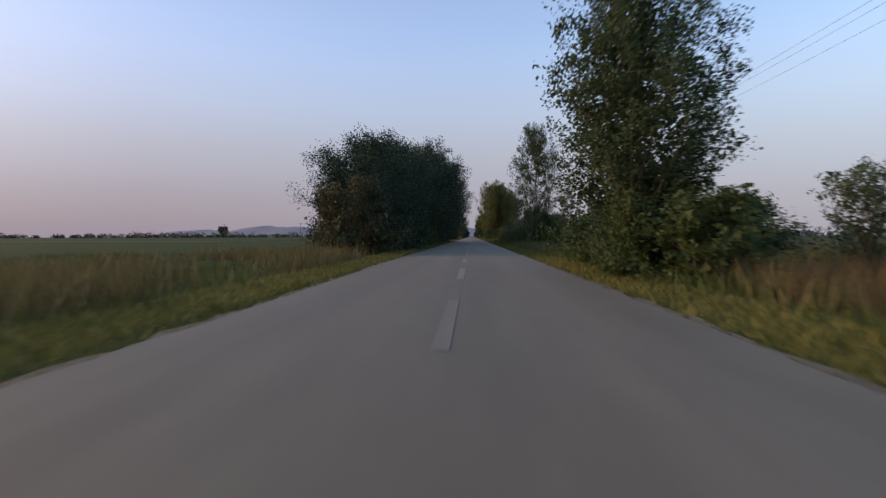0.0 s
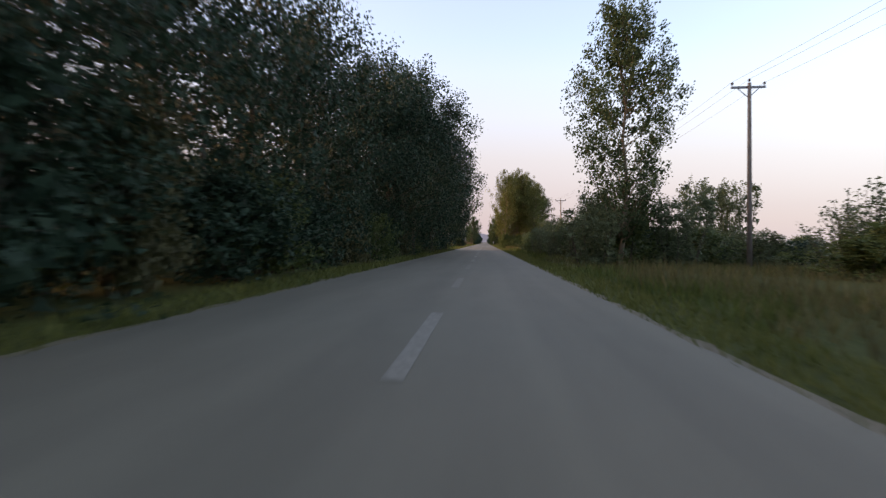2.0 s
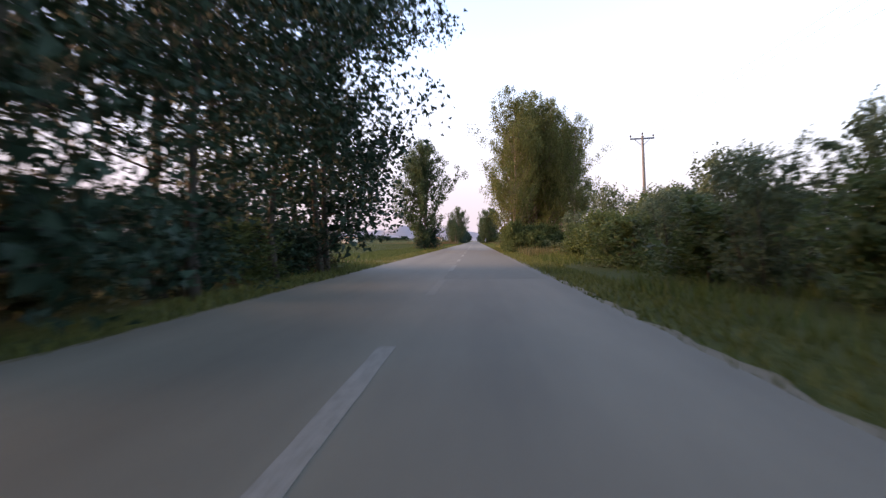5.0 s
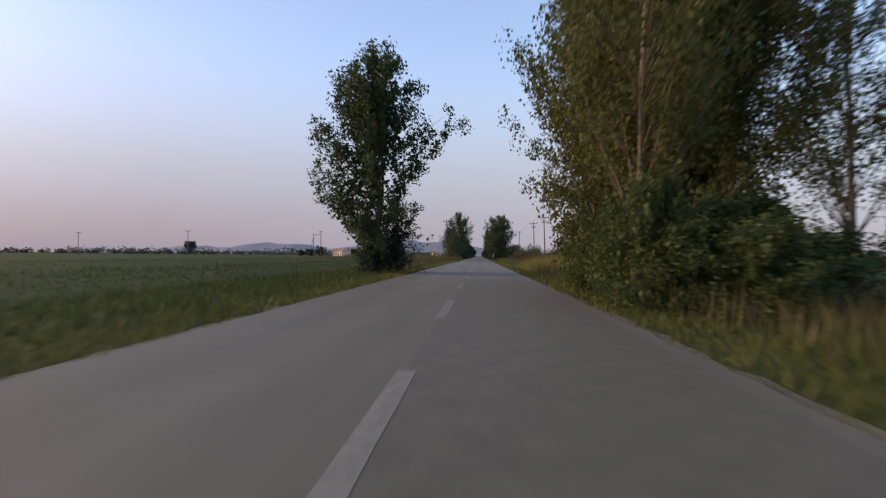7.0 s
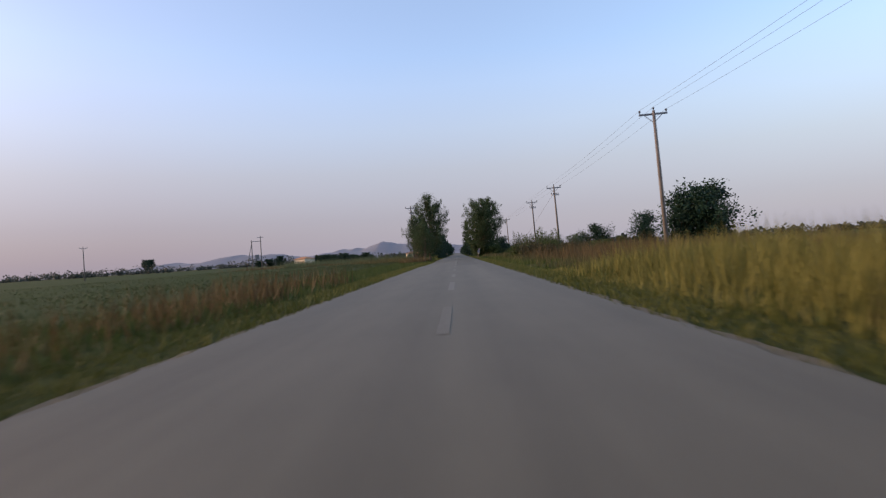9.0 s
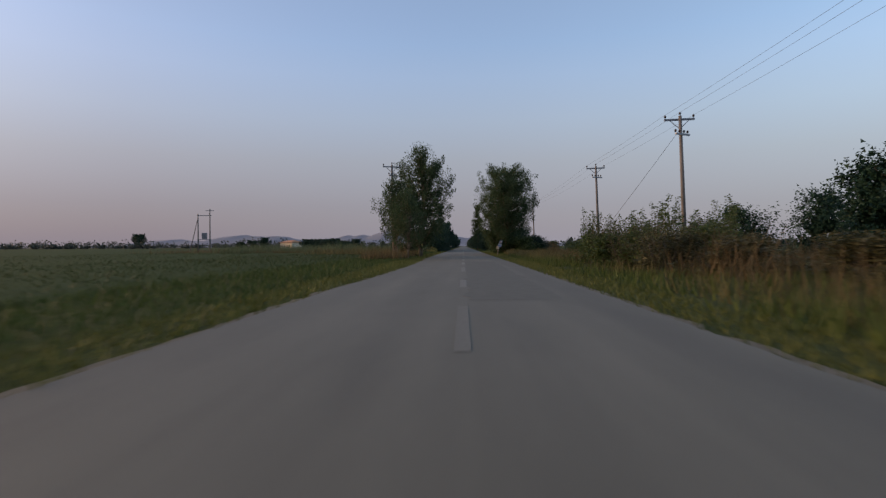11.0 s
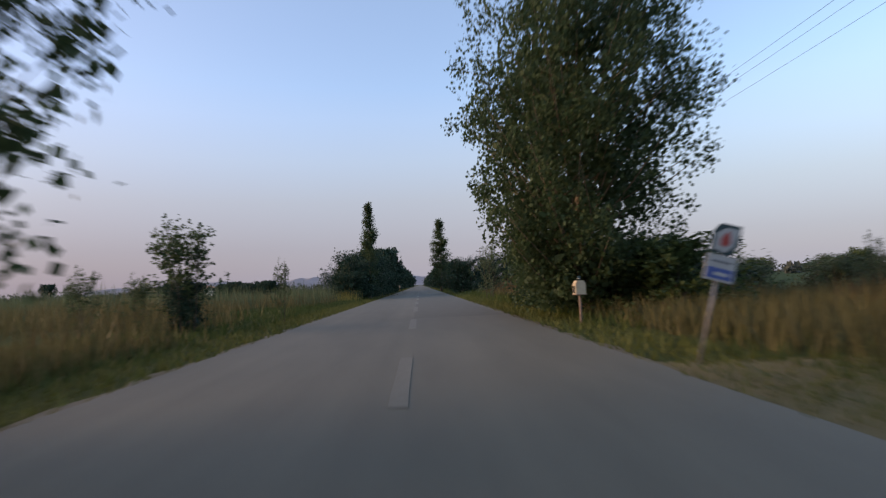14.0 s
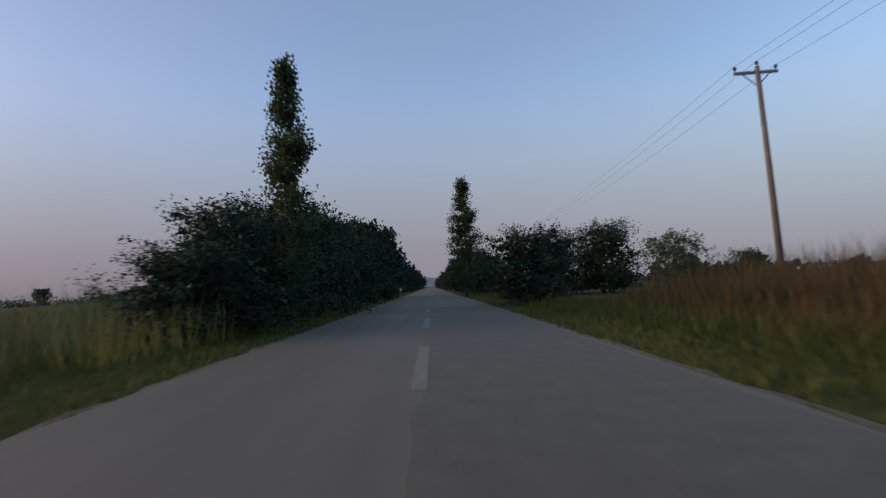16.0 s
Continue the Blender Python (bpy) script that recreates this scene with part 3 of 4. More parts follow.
woods("far_woods", "dark tree line at the far edge of the fields, haze in its leaf colour", 5, [
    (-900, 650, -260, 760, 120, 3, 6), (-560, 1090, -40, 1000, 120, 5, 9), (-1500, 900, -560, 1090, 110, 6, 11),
    (-250, 820, -25, 860, 40, 4, 7), (25, 760, 420, 700, 110, 4, 8), (420, 700, 1300, 700, 120, 5, 9), (40, 470, 260, 480, 50, 2.5, 5), (-640, 940, -190, 900, 30, 7, 14), (-190, 760, -105, 720, 8, 6, 10)], HAZED_FAR_LEAF)

# ---- trees ----
TREE_TXT = "tall roadside poplar with grey-green leaves and pale trunks"
poplar_a = plant("poplar_tree", TREE_TXT, "tree", GROVE_LEAF, BARK, (11, "poplar", 14.0, 4.0, 1.4, 120, 6, 36000, 0.125, dict(core=1900, big=2.0, trunk=0.19, stems=3, up=1.3, spread=1.0, clump=0.085, lobe=0.25)), "roadside poplars")
poplar_b = plant("poplar_tree", TREE_TXT, "tree", POPLAR_LEAF, BARK, (12, "poplar", 13.0, 3.9, 2.2, 130, 6, 30000, 0.145, dict(core=1800, big=2.0, trunk=0.2, stems=3, up=1.3, spread=1.2, clump=0.085, boughs=((2.5, -3.5, 9.2), (2.2, -3.2, 7.8), (1.9, -2.8, 10.8)))), "roadside poplars")
poplar_e = plant("poplar_tree", "slender poplar with a tall bare lower trunk", "tree", GROVE_LEAF, BARK, (19, "poplar", 15.0, 3.2, 4.0, 84, 6, 23000, 0.125, dict(core=60, big=2.2, trunk=0.14, stems=1, up=1.5, clump=0.11, lobe=0.3, slim=0.6)), "roadside poplars")
field_poplar = plant("poplar_tree", "tall broad poplar standing above roadside bushes", "tree", POPLAR_LEAF, BARK, (29, "poplar", 16.6, 3.7, 3.2, 120, 6, 25000, 0.15, dict(core=1000, big=2.0, trunk=0.2, stems=1, up=1.3, clump=0.1, lobe=0.18)), "roadside poplars")
poplar_f = plant("poplar_tree", "dense poplar leaning its leafy boughs over bushes", "tree", POPLAR_LEAF, BARK, (18, "poplar", 13.0, 3.9, 3.4, 130, 6, 36000, 0.128, dict(core=3600, big=2.0, trunk=0.2, stems=3, up=1.2, spread=1.0, clump=0.085, lobe=0.28)), "roadside poplars")
poplar_c = plant("poplar_tree", TREE_TXT, "tree", POPLAR_LEAF, BARK, (13, "poplar", 16.5, 3.9, 3.2, 96, 6, 17000, 0.19, dict(core=300, big=2.2, trunk=0.22, stems=2, up=0.7, spread=0.7, clump=0.085, lobe=0.6)), "roadside poplars")
lone_poplar = plant("poplar_tree", "tall lone poplar with a leafy side branch over the road", "tree", POPLAR_LEAF, BARK, (16, "poplar", 14.8, 3.5, 2.0, 104, 6, 26000, 0.17, dict(core=2800, big=2.0, trunk=0.2, stems=2, up=1.1, spread=0.9, clump=0.09, lobe=0.35, boughs=((5.2, 3.6, 10.4), (4.0, 2.6, 9.0), (-3.2, -0.6, 5.0), (-3.6, -0.4, 8.8), (-2.4, 0.4, 11.8)))), "roadside poplars")
poplar_d = plant("poplar_tree", "low spreading poplar on several pale stems", "tree", POPLAR_LEAF, BARK, (17, "column", 8.2, 3.1, 2.3, 100, 6, 12500, 0.132, dict(core=120, big=2.6, trunk=0.12, stems=4, up=1.5, spread=1.4, clump=0.1, lobe=0.3)), "roadside poplars")
round_tree = plant("poplar_tree", "broad round-topped poplar with gaps of sky in its crown", "tree", POPLAR_LEAF, BARK, (14, "round", 13.0, 5.0, 1.2, 160, 6, 60000, 0.132, dict(core=5200, big=2.2, trunk=0.24, stems=3, up=1.1, spread=0.7, clump=0.085, lobe=0.06)), "roadside poplars")
column = plant("column_poplar", "slim upright column poplar above the bushes", "tree", POPLAR_LEAF, BARK, (15, "column", 13.5, 1.3, 1.0, 100, 5, 10500, 0.15, dict(core=1000, big=1.9, trunk=0.16, up=1.6, clump=0.24, lobe=0.12)), "column poplars")
ELM_TXT = "dense dark-leaved hedgerow tree at the road edge"
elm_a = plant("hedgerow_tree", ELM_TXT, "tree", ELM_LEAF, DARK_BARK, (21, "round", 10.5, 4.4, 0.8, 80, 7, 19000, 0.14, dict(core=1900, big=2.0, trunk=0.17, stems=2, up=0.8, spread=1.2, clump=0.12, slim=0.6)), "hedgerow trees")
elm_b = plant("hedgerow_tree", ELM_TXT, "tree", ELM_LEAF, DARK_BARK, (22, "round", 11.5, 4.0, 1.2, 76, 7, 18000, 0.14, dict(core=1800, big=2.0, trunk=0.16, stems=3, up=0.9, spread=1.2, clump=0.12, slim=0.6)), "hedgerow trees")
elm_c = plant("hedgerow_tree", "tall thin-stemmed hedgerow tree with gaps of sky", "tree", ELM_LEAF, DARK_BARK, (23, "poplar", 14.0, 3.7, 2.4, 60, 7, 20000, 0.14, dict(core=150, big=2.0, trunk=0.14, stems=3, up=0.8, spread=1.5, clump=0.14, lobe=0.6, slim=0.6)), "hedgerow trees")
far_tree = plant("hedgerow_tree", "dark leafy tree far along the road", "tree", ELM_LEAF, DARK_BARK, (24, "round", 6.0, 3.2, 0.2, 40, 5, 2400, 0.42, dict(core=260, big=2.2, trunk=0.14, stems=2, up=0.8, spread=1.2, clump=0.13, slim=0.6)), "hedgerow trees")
BUSH_TXT = "dense green wayside bush with an uneven outline"
bush_a = plant("bush", BUSH_TXT, "bush", SHRUB_LEAF, DARK_BARK, (31, "bush", 4.2, 2.5, 0.1, 60, 6, 4500, 0.152, dict(core=900, big=2.4, trunk=0.07, stems=5, up=0.7, spread=1.6, clump=0.13, slim=0.6)), "wayside bushes", "stem", "foliage")
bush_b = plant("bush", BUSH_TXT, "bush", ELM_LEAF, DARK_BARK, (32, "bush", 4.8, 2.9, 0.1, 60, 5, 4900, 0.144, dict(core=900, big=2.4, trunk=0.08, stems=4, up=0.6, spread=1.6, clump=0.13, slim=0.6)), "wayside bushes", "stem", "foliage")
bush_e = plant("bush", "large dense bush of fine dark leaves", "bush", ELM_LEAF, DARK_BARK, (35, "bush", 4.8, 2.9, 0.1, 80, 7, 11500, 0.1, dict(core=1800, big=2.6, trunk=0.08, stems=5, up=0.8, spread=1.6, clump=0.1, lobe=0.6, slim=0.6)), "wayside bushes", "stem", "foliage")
bush_c = plant("bush", "russet-tinged thicket of dry leaves and stems", "bush", RUSSET_LEAF, DARK_BARK, (33, "bush", 4.6, 2.5, 0.1, 56, 5, 5000, 0.15, dict(core=900, big=2.4, trunk=0.06, stems=6, up=0.9, spread=1.8, clump=0.13, slim=0.6)), "wayside bushes", "stem", "foliage")
bush_d = plant("bush", "feathery grey-green shrub with upright shoots", "bush", GREY_LEAF, DARK_BARK, (34, "bush", 5.0, 2.0, 0.2, 90, 6, 5000, 0.125, dict(core=500, big=2.4, trunk=0.05, stems=8, up=1.8, spread=2.6, clump=0.08, lobe=0.9, slim=0.6)), "wayside bushes", "stem", "foliage")
sapling_a = plant("sapling", "thin young poplar with few leaves", "sapling", POPLAR_LEAF, DARK_BARK, (41, "poplar", 4.6, 0.9, 0.9, 32, 5, 1700, 0.10, dict(trunk=0.035, stems=3, up=1.6, spread=0.8, clump=0.11, lobe=0.6)), "saplings", "stem", "foliage")
sapling_b = plant("sapling", "thin young poplar with few leaves", "sapling", GREY_LEAF, DARK_BARK, (42, "poplar", 4.2, 1.3, 0.8, 44, 5, 1700, 0.105, dict(trunk=0.035, stems=4, up=1.2, spread=0.9, clump=0.11, lobe=0.6)), "saplings", "stem", "foliage")

shoots_a = shoots("shrub", "tall thin wayside shoots with sparse small leaves", 51, 16, 4.7, 0.9, 0.12, 130, SHRUB_LEAF, "wayside shrubs")
shoots_b = shoots("shrub", "feathery grey-green shrub of upright shoots", 52, 40, 4.4, 1.5, 0.11, 120, GREY_LEAF, "wayside shrubs")
shoots_c = shoots("shrub", "dry brownish shrub of upright twigs", 53, 26, 3.8, 1.1, 0.10, 90, RUSSET_LEAF, "wayside shrubs")

# first stretch, east side
settle(poplar_f, 6.0, 18.0, 220, 0.8, 0.77)
settle(poplar_c, 15.2, 186.0, 20, 0.9, 0.85)
settle(field_poplar, 8.8, 73.7, 110, 0.8, 0.98)
settle(bush_a, 6.5, 14.7, 0, 0.8, 0.6)
put(bush_a, 5.3, 16.5, 200, 0.5, 0.6)
put(bush_b, 6.0, 16.8, 30, 0.6, 0.5)
settle(bush_b, 6.4, 19.5, 80, 0.8, 0.62)
put(bush_a, 8.4, 18.4, 130, 0.9, 0.52)
put(bush_a, 6.7, 18.6, 75, 0.75, 0.82)
put(bush_a, 7.0, 24.0, 210, 1.0, 0.62)
put(bush_b, 10.5, 23.0, 10, 1.1, 0.6)
settle(sapling_a, 6.4, 33.5, 0, 1.3, 1.06)
put(bush_a, 7.4, 33.5, 60, 1.1, 0.62)
put(bush_d, 9.2, 31.5, 20, 1.0, 0.5)
put(bush_d, 11.6, 34.5, 160, 1.2, 0.62)
settle(bush_d, 17.0, 24.0, 50, 1.0, 0.9)
put(shoots_b, 22.0, 72.0, 250, 2.0, 1.35, label="large feathery pale green shrub in the meadow")
put(shoots_b, 19.5, 70.0, 100, 1.5, 1.0)
put(bush_a, 21.0, 68.0, 250, 1.3, 0.7)
put(bush_a, 18.4, 67.0, 40, 1.1, 0.5)
put(bush_a, 23.4, 65.0, 90, 1.2, 0.5)
put(bush_d, 28.5, 66.0, 140, 1.3, 0.6)
put(bush_a, 33.0, 67.0, 200, 1.3, 0.65)
put(bush_a, 25.5, 68.0, 20, 1.3, 0.8)
put(shoots_b, 26.5, 73.0, 330, 2.0, 1.3, label="large feathery pale green shrub in the meadow")
put(shoots_b, 30.5, 74.0, 30, 2.0, 1.35)
put(bush_a, 30.0, 69.0, 20, 1.4, 1.35)
put(bush_d, 35.0, 72.0, 20, 1.6, 1.4)
for i, (x, y, w, t) in enumerate([(6.9, 72, 0.9, 0.72), (9.5, 75, 1.1, 0.9), (12.5, 74, 1.0, 0.9), (15.5, 78, 1.0, 0.62), (19, 80, 1.2, 0.55)]):
    put((bush_d, bush_a)[i % 2], x, y, 70 * i, w, t)
put(bush_d, 22.6, 90.0, 140, 0.95, 1.5, label="tall narrow grey-green willow-like tree in the meadow")
put(bush_d, 22.9, 99.6, 30, 1.35, 1.75, label="tall feathery grey-green willow-like tree in the meadow")
for i, (x, y) in enumerate(((19, 109), (23, 113), (27, 106), (32, 111), (22, 96), (38, 108))):
    put((bush_d, bush_a)[i % 2], x, y, 75 * i, 1.2, 0.75)
rng = np.random.default_rng(77)
for i in range(20):
    y = 83 + i * 3.1
    put((bush_a, bush_d, bush_a)[i % 3], 8.1 + 1.0 * rng.random() + (2.5 if i % 4 == 0 else 0), y, 47 * i, rng.uniform(0.75, 1.0), rng.uniform(0.52, 0.78))
put(bush_d, 10.0, 87.0, 15, 0.85, 1.2, label="cone-shaped grey-green young tree above the hedge")
put(bush_d, 10.2, 87.3, 195, 0.7, 1.08)
put(shoots_b, 6.9, 89.0, 75, 0.8, 0.95)
put(shoots_b, 6.3, 95.5, 130, 0.75, 0.8)
put(shoots_b, 8.4, 101.5, 210, 0.8, 0.85)
for i, (x, y, w, t) in enumerate(((11.5, 84.5, 1.0, 0.66), (14.0, 85.0, 1.1, 0.62), (17.0, 86.5, 1.1, 0.55), (20.5, 88.0, 1.2, 0.5), (25.5, 91.0, 1.3, 0.5), (29.0, 93.0, 1.4, 0.5), (12.0, 93.0, 1.0, 0.6), (17.0, 97.0, 1.1, 0.7))):
    put((bush_a, bush_b)[i % 2], x, y, 67 * i, w, t)
for i in range(10):
    put((bush_d, bush_a)[i % 2], 13.5 + 2 * rng.random(), 98 + i * 5.2, 31 * i, rng.uniform(0.9, 1.3), rng.uniform(0.8, 1.25))
# east grove of poplars
settle(poplar_e, 4.9, 156.3, 0, 1.0, 1.12)
put(poplar_e, 10.8, 165.5, 90, 1.05, 1.05)
put(bush_a, 4.85, 155.0, 20, 0.5, 0.8)
put(bush_a, 4.9, 157.4, 100, 0.5, 0.75)
put(bush_a, 9.6, 156.6, 140, 0.9, 0.5)
put(bush_a, 11.4, 159.6, 220, 0.9, 0.48)
put(bush_b, 17.4, 163.4, 220, 0.4, 0.84)
put(bush_b, 19.4, 164.0, 100, 0.4, 0.64)
put(poplar_a, 5.8, 163.5, 200, 0.84, 1.1)
settle(poplar_a, 7.2, 161.0, 0, 0.95, 1.2)
for i, (ob, x, y, w, t) in enumerate([
        (poplar_e, 8.1, 163.0, 1.1, 1.2), (poplar_e, 8.9, 160.6, 0.9, 1.1), (poplar_e, 11.2, 157.5, 0.8, 0.95),  (poplar_e, 12.4, 172, 0.85, 1.05),
        (poplar_e, 9.6, 182.4, 1.1, 1.2), (poplar_e, 10.7, 181.6, 0.95, 1.05), (poplar_c, 11.2, 187.0, 0.95, 0.9)]):
    put(ob, x, y, 63 * i + 20, w, t)
for i, (x, y, w, t) in enumerate([(7.0, 155.5, 0.8, 0.7), (6.2, 160.5, 0.8, 0.65), (5.6, 158.5, 0.6, 0.55), (5.6, 156.6, 0.6, 0.72), (5.3, 161.6, 0.55, 0.7), (5.6, 165.4, 0.6, 0.75), (5.4, 154.6, 0.55, 0.5), (6.6, 153.5, 0.6, 0.5), (8.6, 158.0, 0.9, 0.7), (6.6, 166, 0.9, 0.7), (9.8, 172, 0.8, 0.5), (10.6, 178, 0.9, 0.55), (12.6, 183, 1.2, 0.9), (11.8, 190, 0.9, 0.8)]):
    put(bush_a, x, y, 55 * i, w, t)
put(bush_d, 12.6, 149.4, 60, 0.9, 1.26, label="tall feathery grey-green shrub above russet weeds")
put(bush_b, 12.8, 150.5, 10, 0.8, 0.5)
# east side, banks and bushes further on
put(bush_b, 41.0, 277.0, 0, 2.6, 2.3, label="large dome-shaped bush behind the dry bank")
put(bush_b, 39.6, 277.6, 130, 1.8, 2.05)
put(bush_b, 43.6, 278.2, 220, 1.9, 2.0)
put(bush_b, 30.0, 272.0, 0, 1.1, 1.3)
put(bush_b, 21.6, 268.0, 90, 1.0, 0.95)
for i, (ob, x, y, w, t) in enumerate([
        (bush_a, 9.4, 263, 0.8, 0.5), (bush_c, 10.8, 259, 0.9, 0.45), (bush_a, 8.6, 256.5, 0.8, 0.46), (bush_a, 9.8, 252.5, 0.9, 0.46),
        (bush_c, 9.2, 248, 0.8, 0.4), (bush_a, 12.0, 251, 0.9, 0.5), (bush_c, 10.4, 244, 0.8, 0.36), (bush_d, 13.4, 266, 0.6, 0.6), (bush_c, 12.6, 241, 0.8, 0.36), (bush_a, 14.0, 236, 0.8, 0.4),
        (bush_d, 17.0, 262, 0.7, 0.6), (bush_d, 20.0, 270, 0.7, 0.7)]):
    put(ob, x, y, 41 * i, w, t)
for i, (x, y, t) in enumerate(((9.2, 263.5, 0.95), (10.2, 261.5, 0.8), (8.6, 257.0, 0.9), (9.6, 255.0, 0.8), (10.8, 253.0, 0.95), (9.0, 250.5, 0.8), (11.6, 256.5, 0.9), (12.4, 250.0, 0.85), (13.0, 262.0, 0.85), (11.0, 247.0, 0.7))):
    put((shoots_a, shoots_c)[i % 3 == 2], x, y, 63 * i, 1.0, 1.12 * t)
for i, (x, y, w, t) in enumerate(((9.6, 259.2, 1.1, 0.9), (11.2, 258.2, 1.2, 0.85), (8.8, 253.2, 1.0, 0.8), (10.2, 249.2, 1.1, 0.8), (12.2, 254.2, 1.2, 0.9), (13.6, 257.4, 1.3, 0.95), (8.4, 247.2, 0.9, 0.7), (11.0, 264.8, 1.1, 0.8))):
    put((shoots_c, shoots_a, shoots_c)[i % 3], x, y, 77 * i, w, t)
settle(shoots_a, 9.8, 266.4, 0, 1.0, 0.75)
settle(shoots_c, 12.6, 267.5, 0, 1.0, 0.8)
settle(shoots_b, 16.7, 297.0, 0, 0.8, 1.15)
put(shoots_b, 14.4, 299.5, 120, 0.4, 0.6)
put(shoots_c, 20.2, 289.4, 0, 0.7, 0.95)
put(shoots_b, 17.3, 275.0, 40, 0.7, 0.86)
put(bush_b, 11.6, 313.0, 40, 0.7, 0.6)
for i, (x, y) in enumerate(((31, 344), (38, 352), (46, 338), (55, 350), (66, 346), (24, 372), (34, 380))):
    put((bush_b, bush_d, bush_a)[i % 3], x, y, 57 * i, rng.uniform(0.8, 1.2), rng.uniform(0.5, 0.8))
for i in range(11):
    put((bush_d, bush_d, bush_c)[i % 3], 17.0 + i * 1.7, 311 + 2.5 * (i % 3), 83 * i, 0.8, (0.42, 0.36, 0.45)[i % 3])
settle(round_tree, 6.0, 301.5, 10, 0.86, 0.97)
put(poplar_c, 7.2, 314.0, 60, 0.8, 0.85)
put(bush_b, 6.4, 302.8, 60, 0.75, 0.6)
put(bush_b, 7.0, 311.0, 0, 0.95, 0.75)
put(bush_b, 6.8, 306.0, 130, 0.85, 0.65)
put(bush_b, 8.8, 314.0, 70, 0.9, 0.6)
put(bush_a, 8.0, 300, 20, 1.0, 0.6)
put(bush_b, 9.6, 304, 60, 1.0, 0.6)
put(bush_a, 7.6, 308, 120, 1.0, 0.62)
put(bush_c, 8.4, 316, 30, 1.0, 0.55)
settle(sapling_b, 5.4, 322.6, 0, 0.85, 0.95)
put(sapling_b, 9.6, 325.0, 90, 0.75, 0.92)
put(bush_e, 6.0, 353, 0, 1.2, 0.98)
settle(bush_e, 15.4, 367, 100, 1.5, 1.3)
put(bush_e, 11.6, 369, 60, 1.3, 1.2)
put(bush_d, 12.0, 347, 60, 0.8, 0.7)
settle(column, 3.95, 379.5, 0, 1.22, 0.94)

# west side
settle(bush_c, -8.3, 36.2, 0, 0.85, 1.05)
put(bush_c, -7.2, 38.5, 90, 1.0, 1.2)
put(bush_b, -9.6, 40.5, 200, 0.8, 1.0)
put(bush_b, -6.6, 43.0, 270, 0.8, 0.9)
settle(elm_a, -8.4, 40.5, 0, 0.7, 0.75)
settle(elm_b, -8.0, 46.0, 0, 0.95, 0.86)
settle(elm_c, -7.0, 76.0, 30, 1.0, 0.98)
for i in range(5):
    put((elm_a, elm_b)[i % 2], -7.6 - 0.8 * rng.random(), 50 + i * 5.6, 73 * i, rng.uniform(0.9, 1.08), rng.uniform(0.95, 1.15))
for i in range(9):
    put((elm_c, elm_c, elm_b)[i % 3], -5.4 - 0.6 * rng.random(), 81.5 + i * 5.2, 73 * i, rng.uniform(1.15, 1.35), (1.08, 1.16, 1.22)[i % 3] * rng.uniform(0.93, 1.05), 4)
for i in range(11):
    put((bush_b, bush_a)[i % 2], -8.6 - 0.6 * rng.random(), 46 + i * 3.6, 23 * i, rng.uniform(0.85, 1.1), rng.uniform(0.7, 1.0))
for i in range(22):
    put((bush_b, bush_c, bush_b, bush_a)[i % 4], -5.9 - 0.7 * rng.random(), 47 + i * 3.7, 61 * i, rng.uniform(0.62, 0.85), rng.uniform(0.55, 0.95) if i < 9 else rng.uniform(0.35, 0.6))
put(elm_c, -6.3, 79.0, 250, 1.15, 0.96, 8)
for i in range(13):
    put((bush_b, bush_c, bush_b)[i % 3], -8.2 - 0.9 * (i % 2), 79.0 + i * 4.1, 49 * i, 0.95, (0.5, 0.62, 0.55, 0.7)[i % 4])
for i in range(4):
    put((bush_b, bush_a)[i % 2], -7.2 - 0.5 * (i % 3), 83.5 + i * 4.6, 37 * i, 0.8, (0.8, 1.1, 0.9)[i % 3])
# trees round the farm house in the fields
for i, (x, y, w, t) in enumerate(((-118, 548, 1.0, 1.15), (-128, 556, 1.0, 0.9), (-134, 552, 0.9, 0.75), (-93, 553, 1.1, 0.95), (-88, 555, 1.0, 1.0), (-83, 552, 1.1, 0.95), (-77, 556, 1.1, 1.05), (-71, 554, 0.9, 0.8))):
    put(far_tree, x, y, 70 * i, w, t, label="dark leafy tree beside the farm house")
for i in range(7):
    put(far_tree, -44 - 3.4 * i, 449 + 4 * (i % 3), 61 * i, (0.8, 1.0, 0.7)[i % 3], (0.62, 0.74, 0.5)[(i + 1) % 3], label="low dark tree clump across the fields")
put(far_tree, -438, 955, 40, 2.9, 3.3, label="large solitary dark tree far across the fields")
settle(lone_poplar, -6.3, 178.5, 0, 1.0, 1.06)
put(bush_b, -5.4, 180.0, 0, 0.7, 0.7)
put(bush_b, -6.5, 177.6, 100, 0.4, 0.45)
put(sapling_a, -4.6, 181.5, 0, 1.6, 1.25)
settle(poplar_b, -5.0, 287.0, 55, 0.86, 0.98)
settle(poplar_d, -5.5, 277.5, 150, 0.7, 0.84)
put(poplar_d, -6.8, 281.0, 280, 0.76, 1.04)
put(bush_c, -6.6, 287.5, 0, 0.4, 0.35)
put(sapling_a, -6.9, 300.5, 0, 1.05, 0.84)
put(sapling_a, -7.15, 300.9, 140, 0.75, 0.8)
put(bush_b, -7.1, 300.8, 0, 0.3, 0.38)
put(sapling_a, -4.9, 304.5, 60, 0.34, 0.56)
for i, (x, y, t) in enumerate(((-9.6, 300.0, 0.5), (-8.8, 301.5, 0.45), (-13.5, 315.0, 0.6), (-17.0, 318.0, 0.55), (-20.5, 317.0, 0.5))):
    put(sapling_a, x, y, 63 * i, 0.5, t)
